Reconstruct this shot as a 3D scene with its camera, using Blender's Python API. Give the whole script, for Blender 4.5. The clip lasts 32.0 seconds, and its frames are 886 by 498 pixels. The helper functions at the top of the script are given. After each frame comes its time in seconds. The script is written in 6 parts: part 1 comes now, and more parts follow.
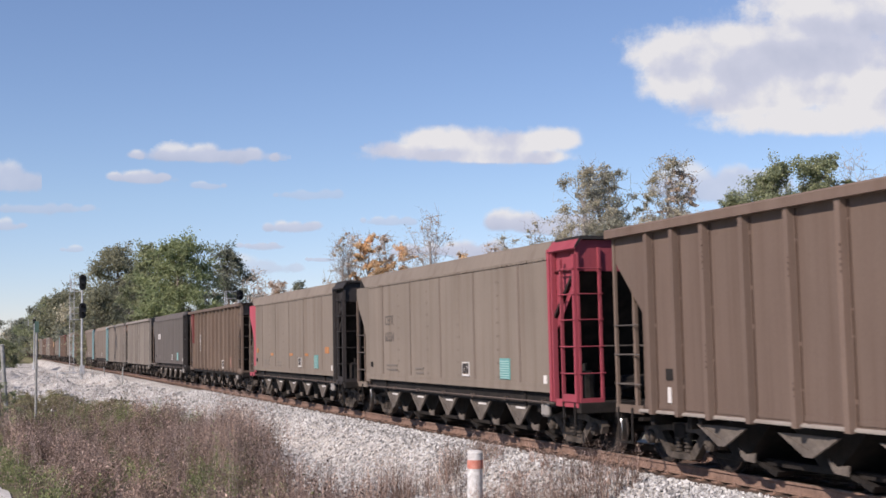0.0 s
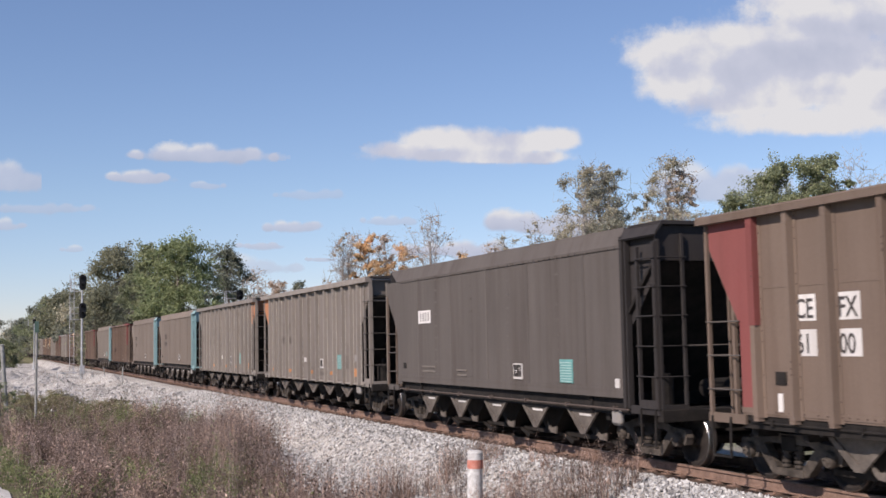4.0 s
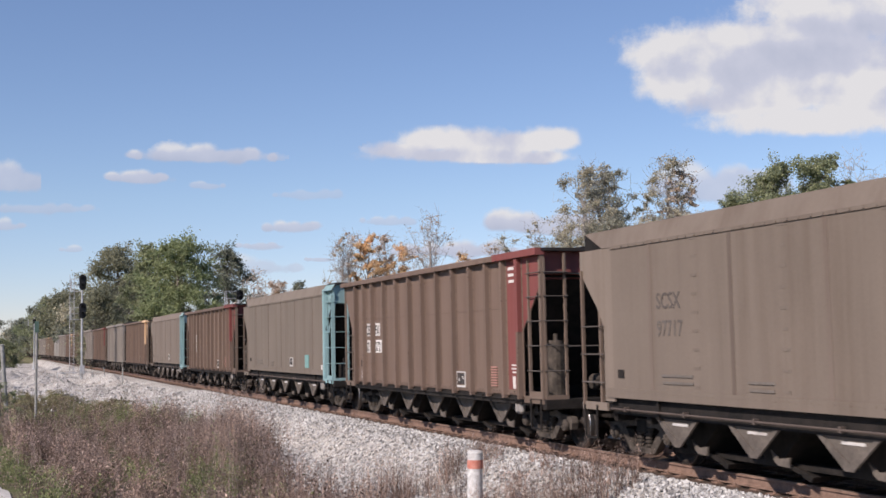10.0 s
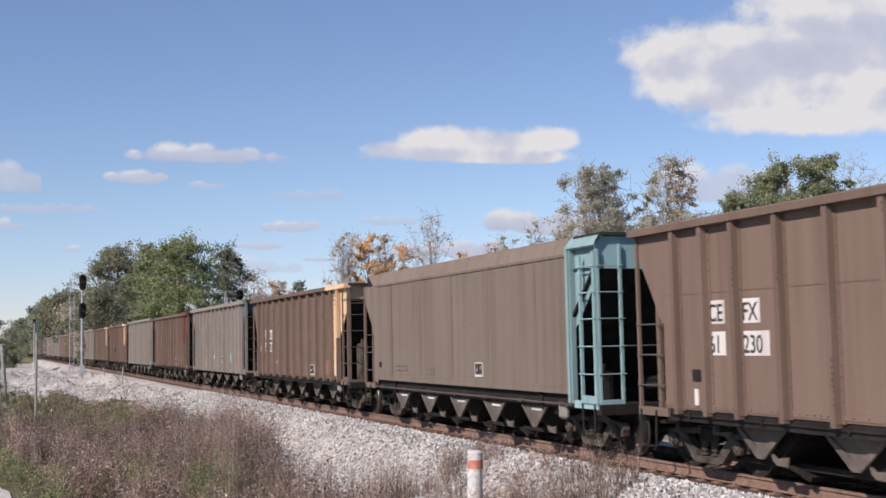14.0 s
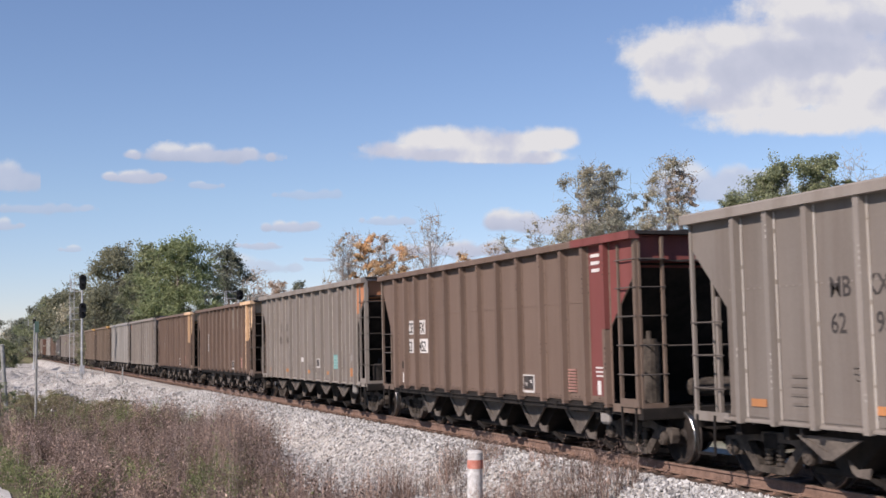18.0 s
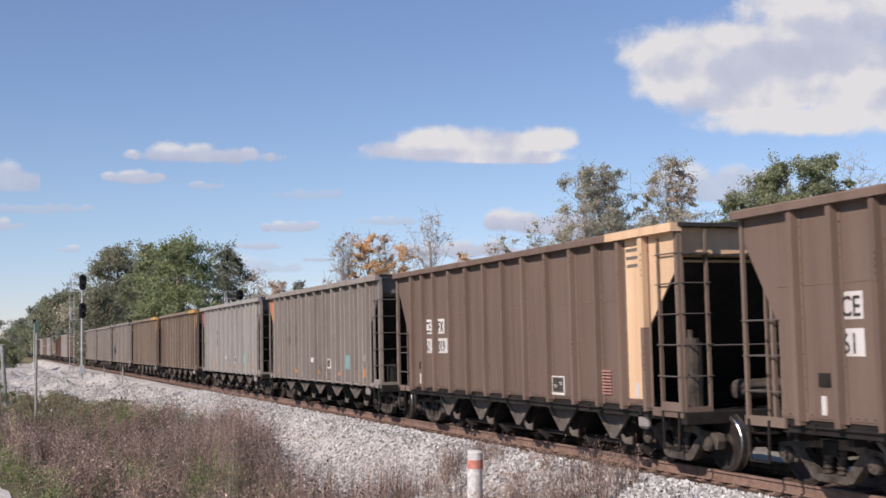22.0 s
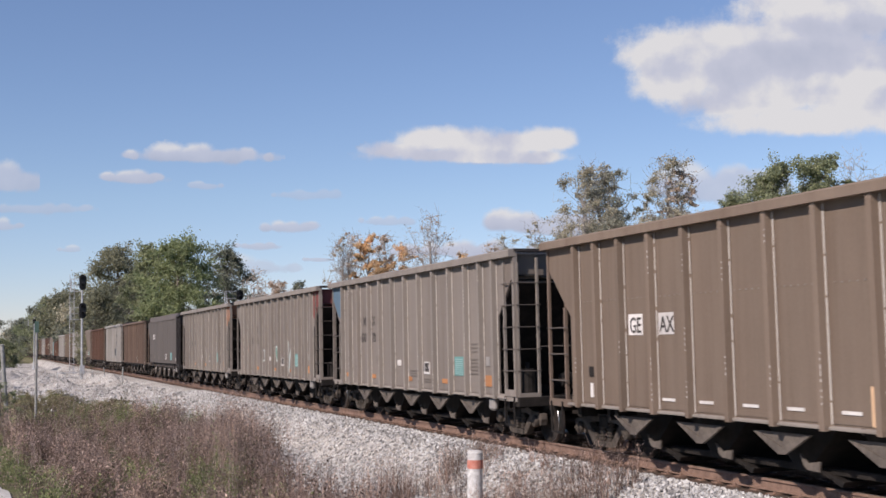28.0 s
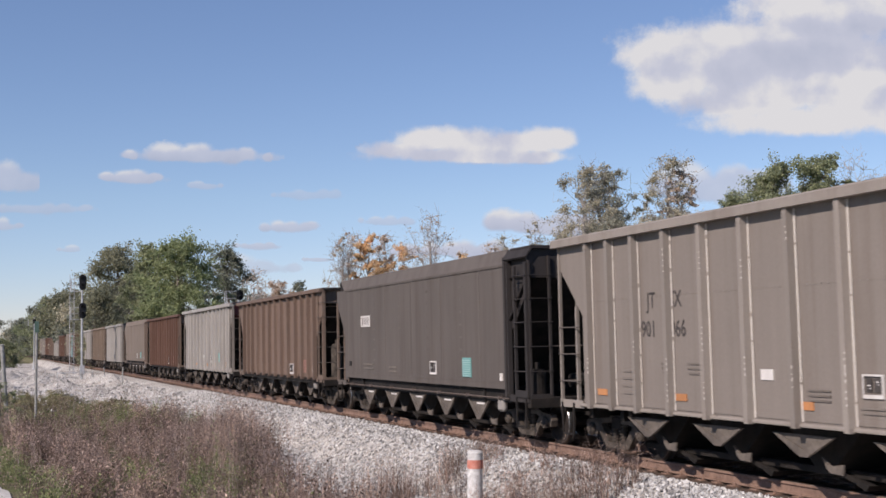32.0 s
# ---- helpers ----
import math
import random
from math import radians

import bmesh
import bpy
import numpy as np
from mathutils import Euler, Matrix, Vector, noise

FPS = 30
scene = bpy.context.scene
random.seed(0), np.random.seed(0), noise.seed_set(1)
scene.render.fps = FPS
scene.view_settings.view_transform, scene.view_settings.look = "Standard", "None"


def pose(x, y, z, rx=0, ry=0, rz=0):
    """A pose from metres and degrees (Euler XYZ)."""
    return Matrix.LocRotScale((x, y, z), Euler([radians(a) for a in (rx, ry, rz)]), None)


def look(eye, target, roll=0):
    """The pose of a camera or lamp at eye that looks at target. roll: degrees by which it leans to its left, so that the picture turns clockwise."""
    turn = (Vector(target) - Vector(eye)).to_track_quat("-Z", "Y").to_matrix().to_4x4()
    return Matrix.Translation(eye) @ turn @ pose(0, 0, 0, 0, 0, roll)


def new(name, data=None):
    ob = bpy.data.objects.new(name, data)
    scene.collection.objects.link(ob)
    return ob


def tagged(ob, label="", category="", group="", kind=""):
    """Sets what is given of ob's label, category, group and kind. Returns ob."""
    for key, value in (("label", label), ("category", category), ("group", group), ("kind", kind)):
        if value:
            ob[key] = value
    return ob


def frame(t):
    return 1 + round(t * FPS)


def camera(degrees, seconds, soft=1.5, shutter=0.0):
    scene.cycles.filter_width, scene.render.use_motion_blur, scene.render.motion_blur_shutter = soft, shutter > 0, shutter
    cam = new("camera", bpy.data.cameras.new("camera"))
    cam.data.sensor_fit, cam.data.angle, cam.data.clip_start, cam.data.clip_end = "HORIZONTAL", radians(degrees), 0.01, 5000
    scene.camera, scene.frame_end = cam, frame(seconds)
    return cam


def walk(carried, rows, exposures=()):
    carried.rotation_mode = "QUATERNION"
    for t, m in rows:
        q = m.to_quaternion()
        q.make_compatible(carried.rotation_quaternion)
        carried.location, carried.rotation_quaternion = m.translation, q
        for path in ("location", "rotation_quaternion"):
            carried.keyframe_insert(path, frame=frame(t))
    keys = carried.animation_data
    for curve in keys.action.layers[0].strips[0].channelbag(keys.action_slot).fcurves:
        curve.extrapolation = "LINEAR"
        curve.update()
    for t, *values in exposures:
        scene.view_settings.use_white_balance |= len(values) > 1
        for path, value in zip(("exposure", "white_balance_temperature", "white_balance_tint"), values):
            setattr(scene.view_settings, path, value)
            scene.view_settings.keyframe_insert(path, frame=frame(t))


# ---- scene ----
cam = camera(41.86, 32.0, soft=1.6, shutter=0.12)
EYE = (0.0, 0.0, 2.33)
AZ, EL = radians(21.47), radians(4.34)
AIM = (EYE[0] + math.sin(AZ) * math.cos(EL), EYE[1] + math.cos(AZ) * math.cos(EL), EYE[2] + math.sin(EL))
VIEW = look(EYE, AIM, -1.10)
walk(cam, [(0.0, VIEW), (32.0, VIEW)], exposures=[(0.0, 0.24, 6860, 20), (2.0, 0.16, 6860, 20), (8.0, 0.17, 6860, 20), (20.0, 0.18, 6860, 20), (25.0, 0.11, 6860, 20), (32.0, 0.10, 6860, 20)])

# ---- world and sun ----
SUN_FROM = Vector((-0.906, -0.423, 0.0)).normalized()
SUN_EL = radians(39)
world = bpy.data.worlds.new("sky")
scene.world = world
world.use_nodes = True
wn = world.node_tree
wn.nodes.clear()
sky = wn.nodes.new("ShaderNodeTexSky")
sky.sky_type = "NISHITA"
sky.sun_disc = False
sky.sun_elevation = SUN_EL
sky.sun_rotation = math.atan2(SUN_FROM.x, SUN_FROM.y)
sky.air_density, sky.dust_density, sky.ozone_density = 0.9, 0.0, 3.4
bg = wn.nodes.new("ShaderNodeBackground")
bg.inputs["Strength"].default_value = 0.114
wo = wn.nodes.new("ShaderNodeOutputWorld")
clear = wn.nodes.new("ShaderNodeMix")
clear.data_type, clear.blend_type = "RGBA", "MULTIPLY"
clear.inputs[0].default_value = 1.0
clear.inputs[7].default_value = (0.94, 0.985, 1.04, 1)
wn.links.new(sky.outputs[0], clear.inputs[6])
# autumn haze greys the lowest degrees of the sky all round
where = wn.nodes.new("ShaderNodeTexCoord")
split = wn.nodes.new("ShaderNodeSeparateXYZ")
wn.links.new(where.outputs["Generated"], split.inputs[0])
low = wn.nodes.new("ShaderNodeValToRGB")
low.color_ramp.elements[0].position, low.color_ramp.elements[0].color = 0.0, (0.76, 0.76, 0.90, 1)
low.color_ramp.elements[1].position, low.color_ramp.elements[1].color = 0.38, (1.0, 1.0, 1.0, 1)
mid_stop = low.color_ramp.elements.new(0.12)
mid_stop.color = (0.91, 0.905, 0.895, 1)
wn.links.new(split.outputs["Z"], low.inputs[0])
haze = wn.nodes.new("ShaderNodeMix")
haze.data_type, haze.blend_type = "RGBA", "MULTIPLY"
haze.inputs[0].default_value = 1.0
wn.links.new(clear.outputs[2], haze.inputs[6])
wn.links.new(low.outputs[0], haze.inputs[7])
wn.links.new(haze.outputs[2], bg.inputs[0])
wn.links.new(bg.outputs[0], wo.inputs[0])

sun_data = bpy.data.lights.new("sun", "SUN")
sun_data.energy, sun_data.angle, sun_data.color = 4.8, radians(0.53), (1.0, 0.95, 0.87)
sun = new("sun", sun_data)
sun.matrix_world = look((SUN_FROM.x * 50 * math.cos(SUN_EL), SUN_FROM.y * 50 * math.cos(SUN_EL), 50 * math.sin(SUN_EL)), (0, 0, 0))

# ---- plan: y runs along the straight track away from the eye, x across it, z = 0 just under the rail head beside the eye ----
TRACK_X = 11.8
GRADE = -0.0030
HEAD = 0.145             # rail head over the plan's zero, in the plan and in the cars' own space
CAR_PITCH = 15.2
FIRST_TAIL = 17.6


def rail_z(y):
    return GRADE * y


def travelled(t):
    return 12.1435 * t - 0.010443 * t * t


# ---- materials ----
def nodes_of(name):
    m = bpy.data.materials.new(name)
    m.use_nodes = True
    nt = m.node_tree
    return m, nt, nt.nodes["Principled BSDF"]


def link(nt, a, b):
    nt.links.new(a, b)


def noise_node(nt, scale, detail=4.0, rough=0.6, coord="Object", stretch=None, source=None):
    tc = nt.nodes.new("ShaderNodeTexCoord")
    n = nt.nodes.new("ShaderNodeTexNoise")
    n.inputs["Scale"].default_value, n.inputs["Detail"].default_value, n.inputs["Roughness"].default_value = scale, detail, rough
    src = source or tc.outputs[coord]
    if stretch:
        mp = nt.nodes.new("ShaderNodeMapping")
        mp.inputs["Scale"].default_value = stretch
        link(nt, src, mp.inputs[0])
        src = mp.outputs[0]
    link(nt, src, n.inputs["Vector"])
    return n


def ramp(nt, src, stops):
    r = nt.nodes.new("ShaderNodeValToRGB")
    els = r.color_ramp.elements
    while len(els) < len(stops):
        els.new(0.5)
    for e, (p, c) in zip(els, stops):
        e.position, e.color = p, (c if len(c) == 4 else (*c, 1))
    link(nt, src, r.inputs[0])
    return r


def mix(nt, fac, a, b, mode="MIX"):
    m = nt.nodes.new("ShaderNodeMix")
    m.data_type, m.blend_type = "RGBA", mode
    for sock, v in ((m.inputs[0], fac), (m.inputs[6], a), (m.inputs[7], b)):
        if isinstance(v, (int, float)):
            sock.default_value = v
        elif isinstance(v, tuple):
            sock.default_value = (*v[:3], 1)
        else:
            link(nt, v, sock)
    return m.outputs[2]


def bump(nt, bsdf, src, strength, dist):
    b = nt.nodes.new("ShaderNodeBump")
    b.inputs["Strength"].default_value, b.inputs["Distance"].default_value = strength, dist
    link(nt, src, b.inputs["Height"])
    link(nt, b.outputs[0], bsdf.inputs["Normal"])


def shade(c, k):
    return tuple(min(1.0, v * k) for v in c)


def paint(name, col, dust=(0.20, 0.155, 0.125), amount=0.55, rough=0.75, var=0.12):
    """Weathered rail-car paint: base paint, vertical dust streaks, fine speckle, rust spots."""
    m, nt, b = nodes_of(name)
    info = nt.nodes.new("ShaderNodeObjectInfo")
    place = nt.nodes.new("ShaderNodeTexCoord")
    spread = nt.nodes.new("ShaderNodeVectorMath")
    spread.operation = "MULTIPLY_ADD"
    spread.inputs[1].default_value = (31.0, 47.0, 23.0)
    link(nt, info.outputs["Random"], spread.inputs[0])
    link(nt, place.outputs["Object"], spread.inputs[2])
    own = spread.outputs[0]
    streak = noise_node(nt, 1.0, 5, 0.65, stretch=(2.5, 2.5, 0.35), source=own)
    blot = noise_node(nt, 0.55, 3, 0.55, source=own)
    fine = noise_node(nt, 26.0, 3, 0.7)
    f1 = ramp(nt, streak.outputs[0], [(0.34, (0, 0, 0)), (0.68, (1, 1, 1))])
    amt = nt.nodes.new("ShaderNodeMath")
    amt.operation = "MULTIPLY"
    link(nt, f1.outputs[0], amt.inputs[0])
    amt.inputs[1].default_value = amount
    c1 = mix(nt, amt.outputs[0], col, dust)
    f2 = ramp(nt, blot.outputs[0], [(0.3, (0, 0, 0)), (0.7, (1, 1, 1))])
    c2 = mix(nt, f2.outputs[0], shade(col, 0.88), shade(col, 1.1))
    c3 = mix(nt, 0.5, c1, c2)
    f3 = ramp(nt, fine.outputs[0], [(0.35, (0.95, 0.95, 0.95)), (0.7, (1.03, 1.03, 1.03))])
    c4 = mix(nt, 1.0, c3, f3.outputs[0], "MULTIPLY")
    rust = noise_node(nt, 7.0, 6, 0.75, source=own)
    f4 = ramp(nt, rust.outputs[0], [(0.66, (0, 0, 0)), (0.75, (1, 1, 1))])
    am2 = nt.nodes.new("ShaderNodeMath")
    am2.operation = "MULTIPLY"
    link(nt, f4.outputs[0], am2.inputs[0])
    am2.inputs[1].default_value = 0.45
    c5 = mix(nt, am2.outputs[0], c4, (0.10, 0.055, 0.035))
    tone = nt.nodes.new("ShaderNodeMapRange")
    tone.inputs[3].default_value, tone.inputs[4].default_value = 1 - var, 1 + var
    link(nt, info.outputs["Random"], tone.inputs[0])
    comb = nt.nodes.new("ShaderNodeCombineColor")
    for k in range(3):
        link(nt, tone.outputs[0], comb.inputs[k])
    c6 = mix(nt, 1.0, c5, comb.outputs[0], "MULTIPLY")
    rain = noise_node(nt, 1.0, 4, 0.62, stretch=(2.6, 2.6, 0.13), source=own)
    f5 = ramp(nt, rain.outputs[0], [(0.3, (0.84, 0.805, 0.78)), (0.5, (1.0, 1.0, 1.0)), (0.72, (1.08, 1.08, 1.08))])
    c6 = mix(nt, 1.0, c6, f5.outputs[0], "MULTIPLY")
    link(nt, c6, b.inputs["Base Color"])
    b.inputs["Roughness"].default_value = rough
    b.inputs["Specular IOR Level"].default_value = 0.25
    dent = noise_node(nt, 1.6, 2, 0.5)
    bump(nt, b, dent.outputs[0], 0.25, 0.03)
    return m


def rough_mat(name, a, b_col, scale=4.0, rough=0.85, metal=0.0, bstr=0.4, bdist=0.01, coord="Object", spec=0.3):
    m, nt, b = nodes_of(name)
    n1 = noise_node(nt, scale, 5, 0.65, coord)
    n2 = noise_node(nt, scale * 9, 3, 0.6, coord)
    r1 = ramp(nt, n1.outputs[0], [(0.32, a), (0.68, b_col)])
    r2 = ramp(nt, n2.outputs[0], [(0.3, (0.8, 0.8, 0.8)), (0.7, (1.12, 1.12, 1.12))])
    c = mix(nt, 1.0, r1.outputs[0], r2.outputs[0], "MULTIPLY")
    link(nt, c, b.inputs["Base Color"])
    b.inputs["Roughness"].default_value, b.inputs["Metallic"].default_value = rough, metal
    b.inputs["Specular IOR Level"].default_value = spec
    bump(nt, b, n2.outputs[0], bstr, bdist)
    return m


def leaf_mat(name, a, b_col, trans=0.25, tone=False):
    m, nt, b = nodes_of(name)
    geo = nt.nodes.new("ShaderNodeNewGeometry")
    n1 = noise_node(nt, 0.35, 3, 0.6)
    r1 = ramp(nt, geo.outputs["Random Per Island"], [(0.0, a), (1.0, b_col)])
    r2 = ramp(nt, n1.outputs[0], [(0.3, (0.75, 0.75, 0.75)), (0.7, (1.2, 1.2, 1.2))])
    c = mix(nt, 1.0, r1.outputs[0], r2.outputs[0], "MULTIPLY")
    if tone:
        at = nt.nodes.new("ShaderNodeAttribute")
        at.attribute_name = "tone"
        c = mix(nt, 1.0, c, at.outputs["Color"], "MULTIPLY")
    link(nt, c, b.inputs["Base Color"])
    b.inputs["Roughness"].default_value = 0.7
    b.inputs["Specular IOR Level"].default_value = 0.2
    tr = nt.nodes.new("ShaderNodeBsdfTranslucent")
    link(nt, c, tr.inputs[0])
    ms = nt.nodes.new("ShaderNodeMixShader")
    ms.inputs[0].default_value = trans
    link(nt, b.outputs[0], ms.inputs[1])
    link(nt, tr.outputs[0], ms.inputs[2])
    link(nt, ms.outputs[0], nt.nodes["Material Output"].inputs[0])
    return m


BROWN = paint("brown_car_paint", (0.146, 0.101, 0.079), (0.185, 0.138, 0.110), 0.5)
BROWN_DARK = paint("dark_brown_car_paint", (0.150, 0.109, 0.085), (0.195, 0.152, 0.122), 0.5)
UMBER = paint("umber_car_paint", (0.136, 0.096, 0.076), (0.168, 0.128, 0.103), 0.5)
REDBROWN = paint("red_brown_car_paint", (0.114, 0.060, 0.043), (0.17, 0.115, 0.09), 0.5)
TANBROWN = paint("tan_brown_car_paint", (0.17, 0.127, 0.097), (0.215, 0.175, 0.14), 0.5)
TAN = paint("tan_dusty_car_paint", (0.174, 0.144, 0.117), (0.19, 0.155, 0.127), 0.5)
MAUVE = paint("mauve_grey_car_paint", (0.176, 0.141, 0.114), (0.195, 0.16, 0.132), 0.5)
GREY = paint("grey_car_paint", (0.178, 0.154, 0.135), (0.194, 0.169, 0.148), 0.5)
RUBBED = paint("rubbed_grey_post_paint", (0.228, 0.201, 0.177), (0.225, 0.197, 0.172), 0.5, 0.7)
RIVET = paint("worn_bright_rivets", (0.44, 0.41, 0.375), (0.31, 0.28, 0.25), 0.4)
RUST_SPOT = paint("rust_spots", (0.062, 0.04, 0.031), (0.1, 0.07, 0.055), 0.4)
WELD = paint("worn_plug_welds", (0.165, 0.134, 0.11), (0.175, 0.144, 0.12), 0.5)
PALE = paint("pale_grey_car_paint", (0.250, 0.235, 0.220), (0.24, 0.222, 0.204), 0.45)
PALE_POST = paint("pale_rubbed_post_paint", (0.31, 0.293, 0.273), (0.28, 0.26, 0.238), 0.45, 0.7)
SLATE = paint("slate_grey_car_paint", (0.094, 0.081, 0.073), (0.15, 0.13, 0.115), 0.4)
BLACK = paint("black_car_paint", (0.028, 0.025, 0.025), (0.09, 0.075, 0.065), 0.35)
CRIMSON = paint("crimson_end_paint", (0.29, 0.05, 0.07), (0.19, 0.085, 0.08), 0.45)
RED = paint("faded_red_end_paint", (0.195, 0.058, 0.053), (0.155, 0.082, 0.07), 0.5)
CYAN = paint("turquoise_end_paint", (0.225, 0.37, 0.385), (0.24, 0.275, 0.275), 0.5)
ORANGE = paint("orange_end_paint", (0.47, 0.20, 0.10), (0.30, 0.165, 0.115), 0.5)
CREAM = paint("peach_end_paint", (0.68, 0.465, 0.29), (0.44, 0.31, 0.21), 0.4)
YELLOW = paint("ochre_end_paint", (0.50, 0.29, 0.10), (0.3, 0.2, 0.1), 0.4)
BLUE = paint("blue_end_paint", (0.075, 0.135, 0.19), (0.13, 0.135, 0.14), 0.45)
PINK = paint("pink_red_end_paint", (0.36, 0.065, 0.09), (0.24, 0.1, 0.1), 0.4)
WHITE = paint("white_stencil_paint", (0.6, 0.575, 0.55), (0.42, 0.38, 0.34), 0.4)
PALE_TEAL = paint("pale_teal_writing", (0.33, 0.47, 0.45), (0.35, 0.4, 0.38), 0.4)
LETTER = paint("dark_stencil_paint", (0.048, 0.043, 0.042), (0.115, 0.1, 0.09), 0.5)
LETTER_FADED = paint("faded_stencil_paint", (0.100, 0.086, 0.078), (0.145, 0.123, 0.106), 0.7)
FINE = paint("worn_fine_print", (0.150, 0.130, 0.114), (0.18, 0.155, 0.134), 0.8)
TEAL = paint("teal_label_paint", (0.12, 0.30, 0.285), (0.22, 0.25, 0.235), 0.45)
PATCH = paint("orange_patch_paint", (0.44, 0.19, 0.075), (0.27, 0.17, 0.12), 0.7)
ROSE = paint("rose_label_paint", (0.40, 0.215, 0.175), (0.3, 0.19, 0.16), 0.4)
SEAM = paint("dirty_weld_seam", (0.140, 0.108, 0.088), (0.16, 0.126, 0.104), 0.5)
PIPE = paint("grimy_pipe_paint", (0.09, 0.07, 0.06), (0.13, 0.1, 0.085), 0.5)
# Underframe grime, darkened further to put in the shade of recesses and undersides.
UNDER = rough_mat("underframe_grime_and_shade", (0.007, 0.006, 0.0055), (0.026, 0.021, 0.018), 3.0)
HOPPER = rough_mat("hopper_dusty_steel", (0.078, 0.065, 0.056), (0.155, 0.131, 0.111), 2.2)
TRUCK = rough_mat("truck_dusty_cast_steel", (0.022, 0.018, 0.015), (0.11, 0.09, 0.074), 4.0)
WHEEL = rough_mat("wheel_dark_steel", (0.015, 0.012, 0.011), (0.045, 0.036, 0.031), 5.0, 0.75, 0.1)
TREAD = rough_mat("polished_wheel_tread", (0.30, 0.29, 0.28), (0.45, 0.44, 0.43), 8.0, 0.28, 0.95, 0.1, 0.002)
COAL = rough_mat("coal", (0.008, 0.008, 0.009), (0.035, 0.034, 0.034), 7.0, 0.55, 0.0, 1.0, 0.05)
RAIL_RUST = rough_mat("rusty_rail_side", (0.15, 0.095, 0.073), (0.26, 0.168, 0.128), 5.0)
RAIL_TOP = rough_mat("worn_rail_head", (0.17, 0.12, 0.095), (0.3, 0.24, 0.2), 6.0, 0.45, 0.5, 0.1, 0.002)
TIE = rough_mat("weathered_sleeper_wood", (0.055, 0.039, 0.033), (0.145, 0.093, 0.072), 6.0)
GALV = rough_mat("galvanised_steel", (0.36, 0.37, 0.38), (0.56, 0.57, 0.58), 5.0, 0.5, 0.4, 0.1, 0.003)
POSTGREY = rough_mat("weathered_grey_post", (0.21, 0.21, 0.20), (0.36, 0.36, 0.34), 5.0)
SIGNAL_BLACK = rough_mat("signal_black_paint", (0.008, 0.008, 0.009), (0.02, 0.02, 0.022), 5.0, 0.6)
SIGN_GREEN = rough_mat("faded_green_sign", (0.06, 0.11, 0.09), (0.1, 0.16, 0.13), 6.0, 0.6)
MARK_WHITE = rough_mat("marker_white_paint", (0.40, 0.385, 0.37), (0.72, 0.71, 0.69), 9.0, 0.6)
MARK_ORANGE = rough_mat("marker_orange_band", (0.45, 0.13, 0.09), (0.58, 0.26, 0.2), 7.0, 0.5)
BARK = rough_mat("tree_bark", (0.10, 0.085, 0.075), (0.22, 0.19, 0.165), 3.0)
BARK_PALE = rough_mat("pale_tree_bark", (0.25, 0.225, 0.205), (0.42, 0.385, 0.355), 3.0)
LEAF_GREEN = leaf_mat("green_leaves", (0.17, 0.20, 0.115), (0.40, 0.42, 0.25), 0.5)
LEAF_BRIGHT = leaf_mat("fresh_green_leaves", (0.18, 0.225, 0.11), (0.42, 0.46, 0.25), 0.5)
LEAF_DARK = leaf_mat("dark_green_leaves", (0.16, 0.175, 0.135), (0.32, 0.335, 0.255), 0.5)
LEAF_SAGE = leaf_mat("grey_green_leaves", (0.22, 0.225, 0.175), (0.46, 0.45, 0.36), 0.5)
LEAF_MOSS = leaf_mat("moss_green_leaves", (0.185, 0.19, 0.125), (0.35, 0.345, 0.235), 0.5)
LEAF_OLIVE = leaf_mat("olive_autumn_leaves", (0.30, 0.29, 0.215), (0.66, 0.60, 0.46), 0.5)
LEAF_ORANGE = leaf_mat("orange_autumn_leaves", (0.60, 0.41, 0.23), (0.90, 0.67, 0.42), 0.45)
LEAF_PINK = leaf_mat("pale_russet_leaves", (0.42, 0.33, 0.26), (0.68, 0.55, 0.43), 0.45)
WEED_BROWN = leaf_mat("dry_weed_stems", (0.125, 0.086, 0.07), (0.48, 0.355, 0.295), 0.35, True)
WEED_PALE = leaf_mat("pale_seed_heads", (0.27, 0.205, 0.18), (0.52, 0.42, 0.37), 0.35, True)
WEED_GREEN = leaf_mat("green_weed_leaves", (0.12, 0.15, 0.06), (0.34, 0.36, 0.18), 0.4, True)
WEED_OLIVE = leaf_mat("olive_dry_grass", (0.15, 0.135, 0.075), (0.37, 0.33, 0.205), 0.35, True)
STONE = leaf_mat("limestone_ballast_stone", (0.19, 0.183, 0.177), (0.60, 0.59, 0.573), 0.0)


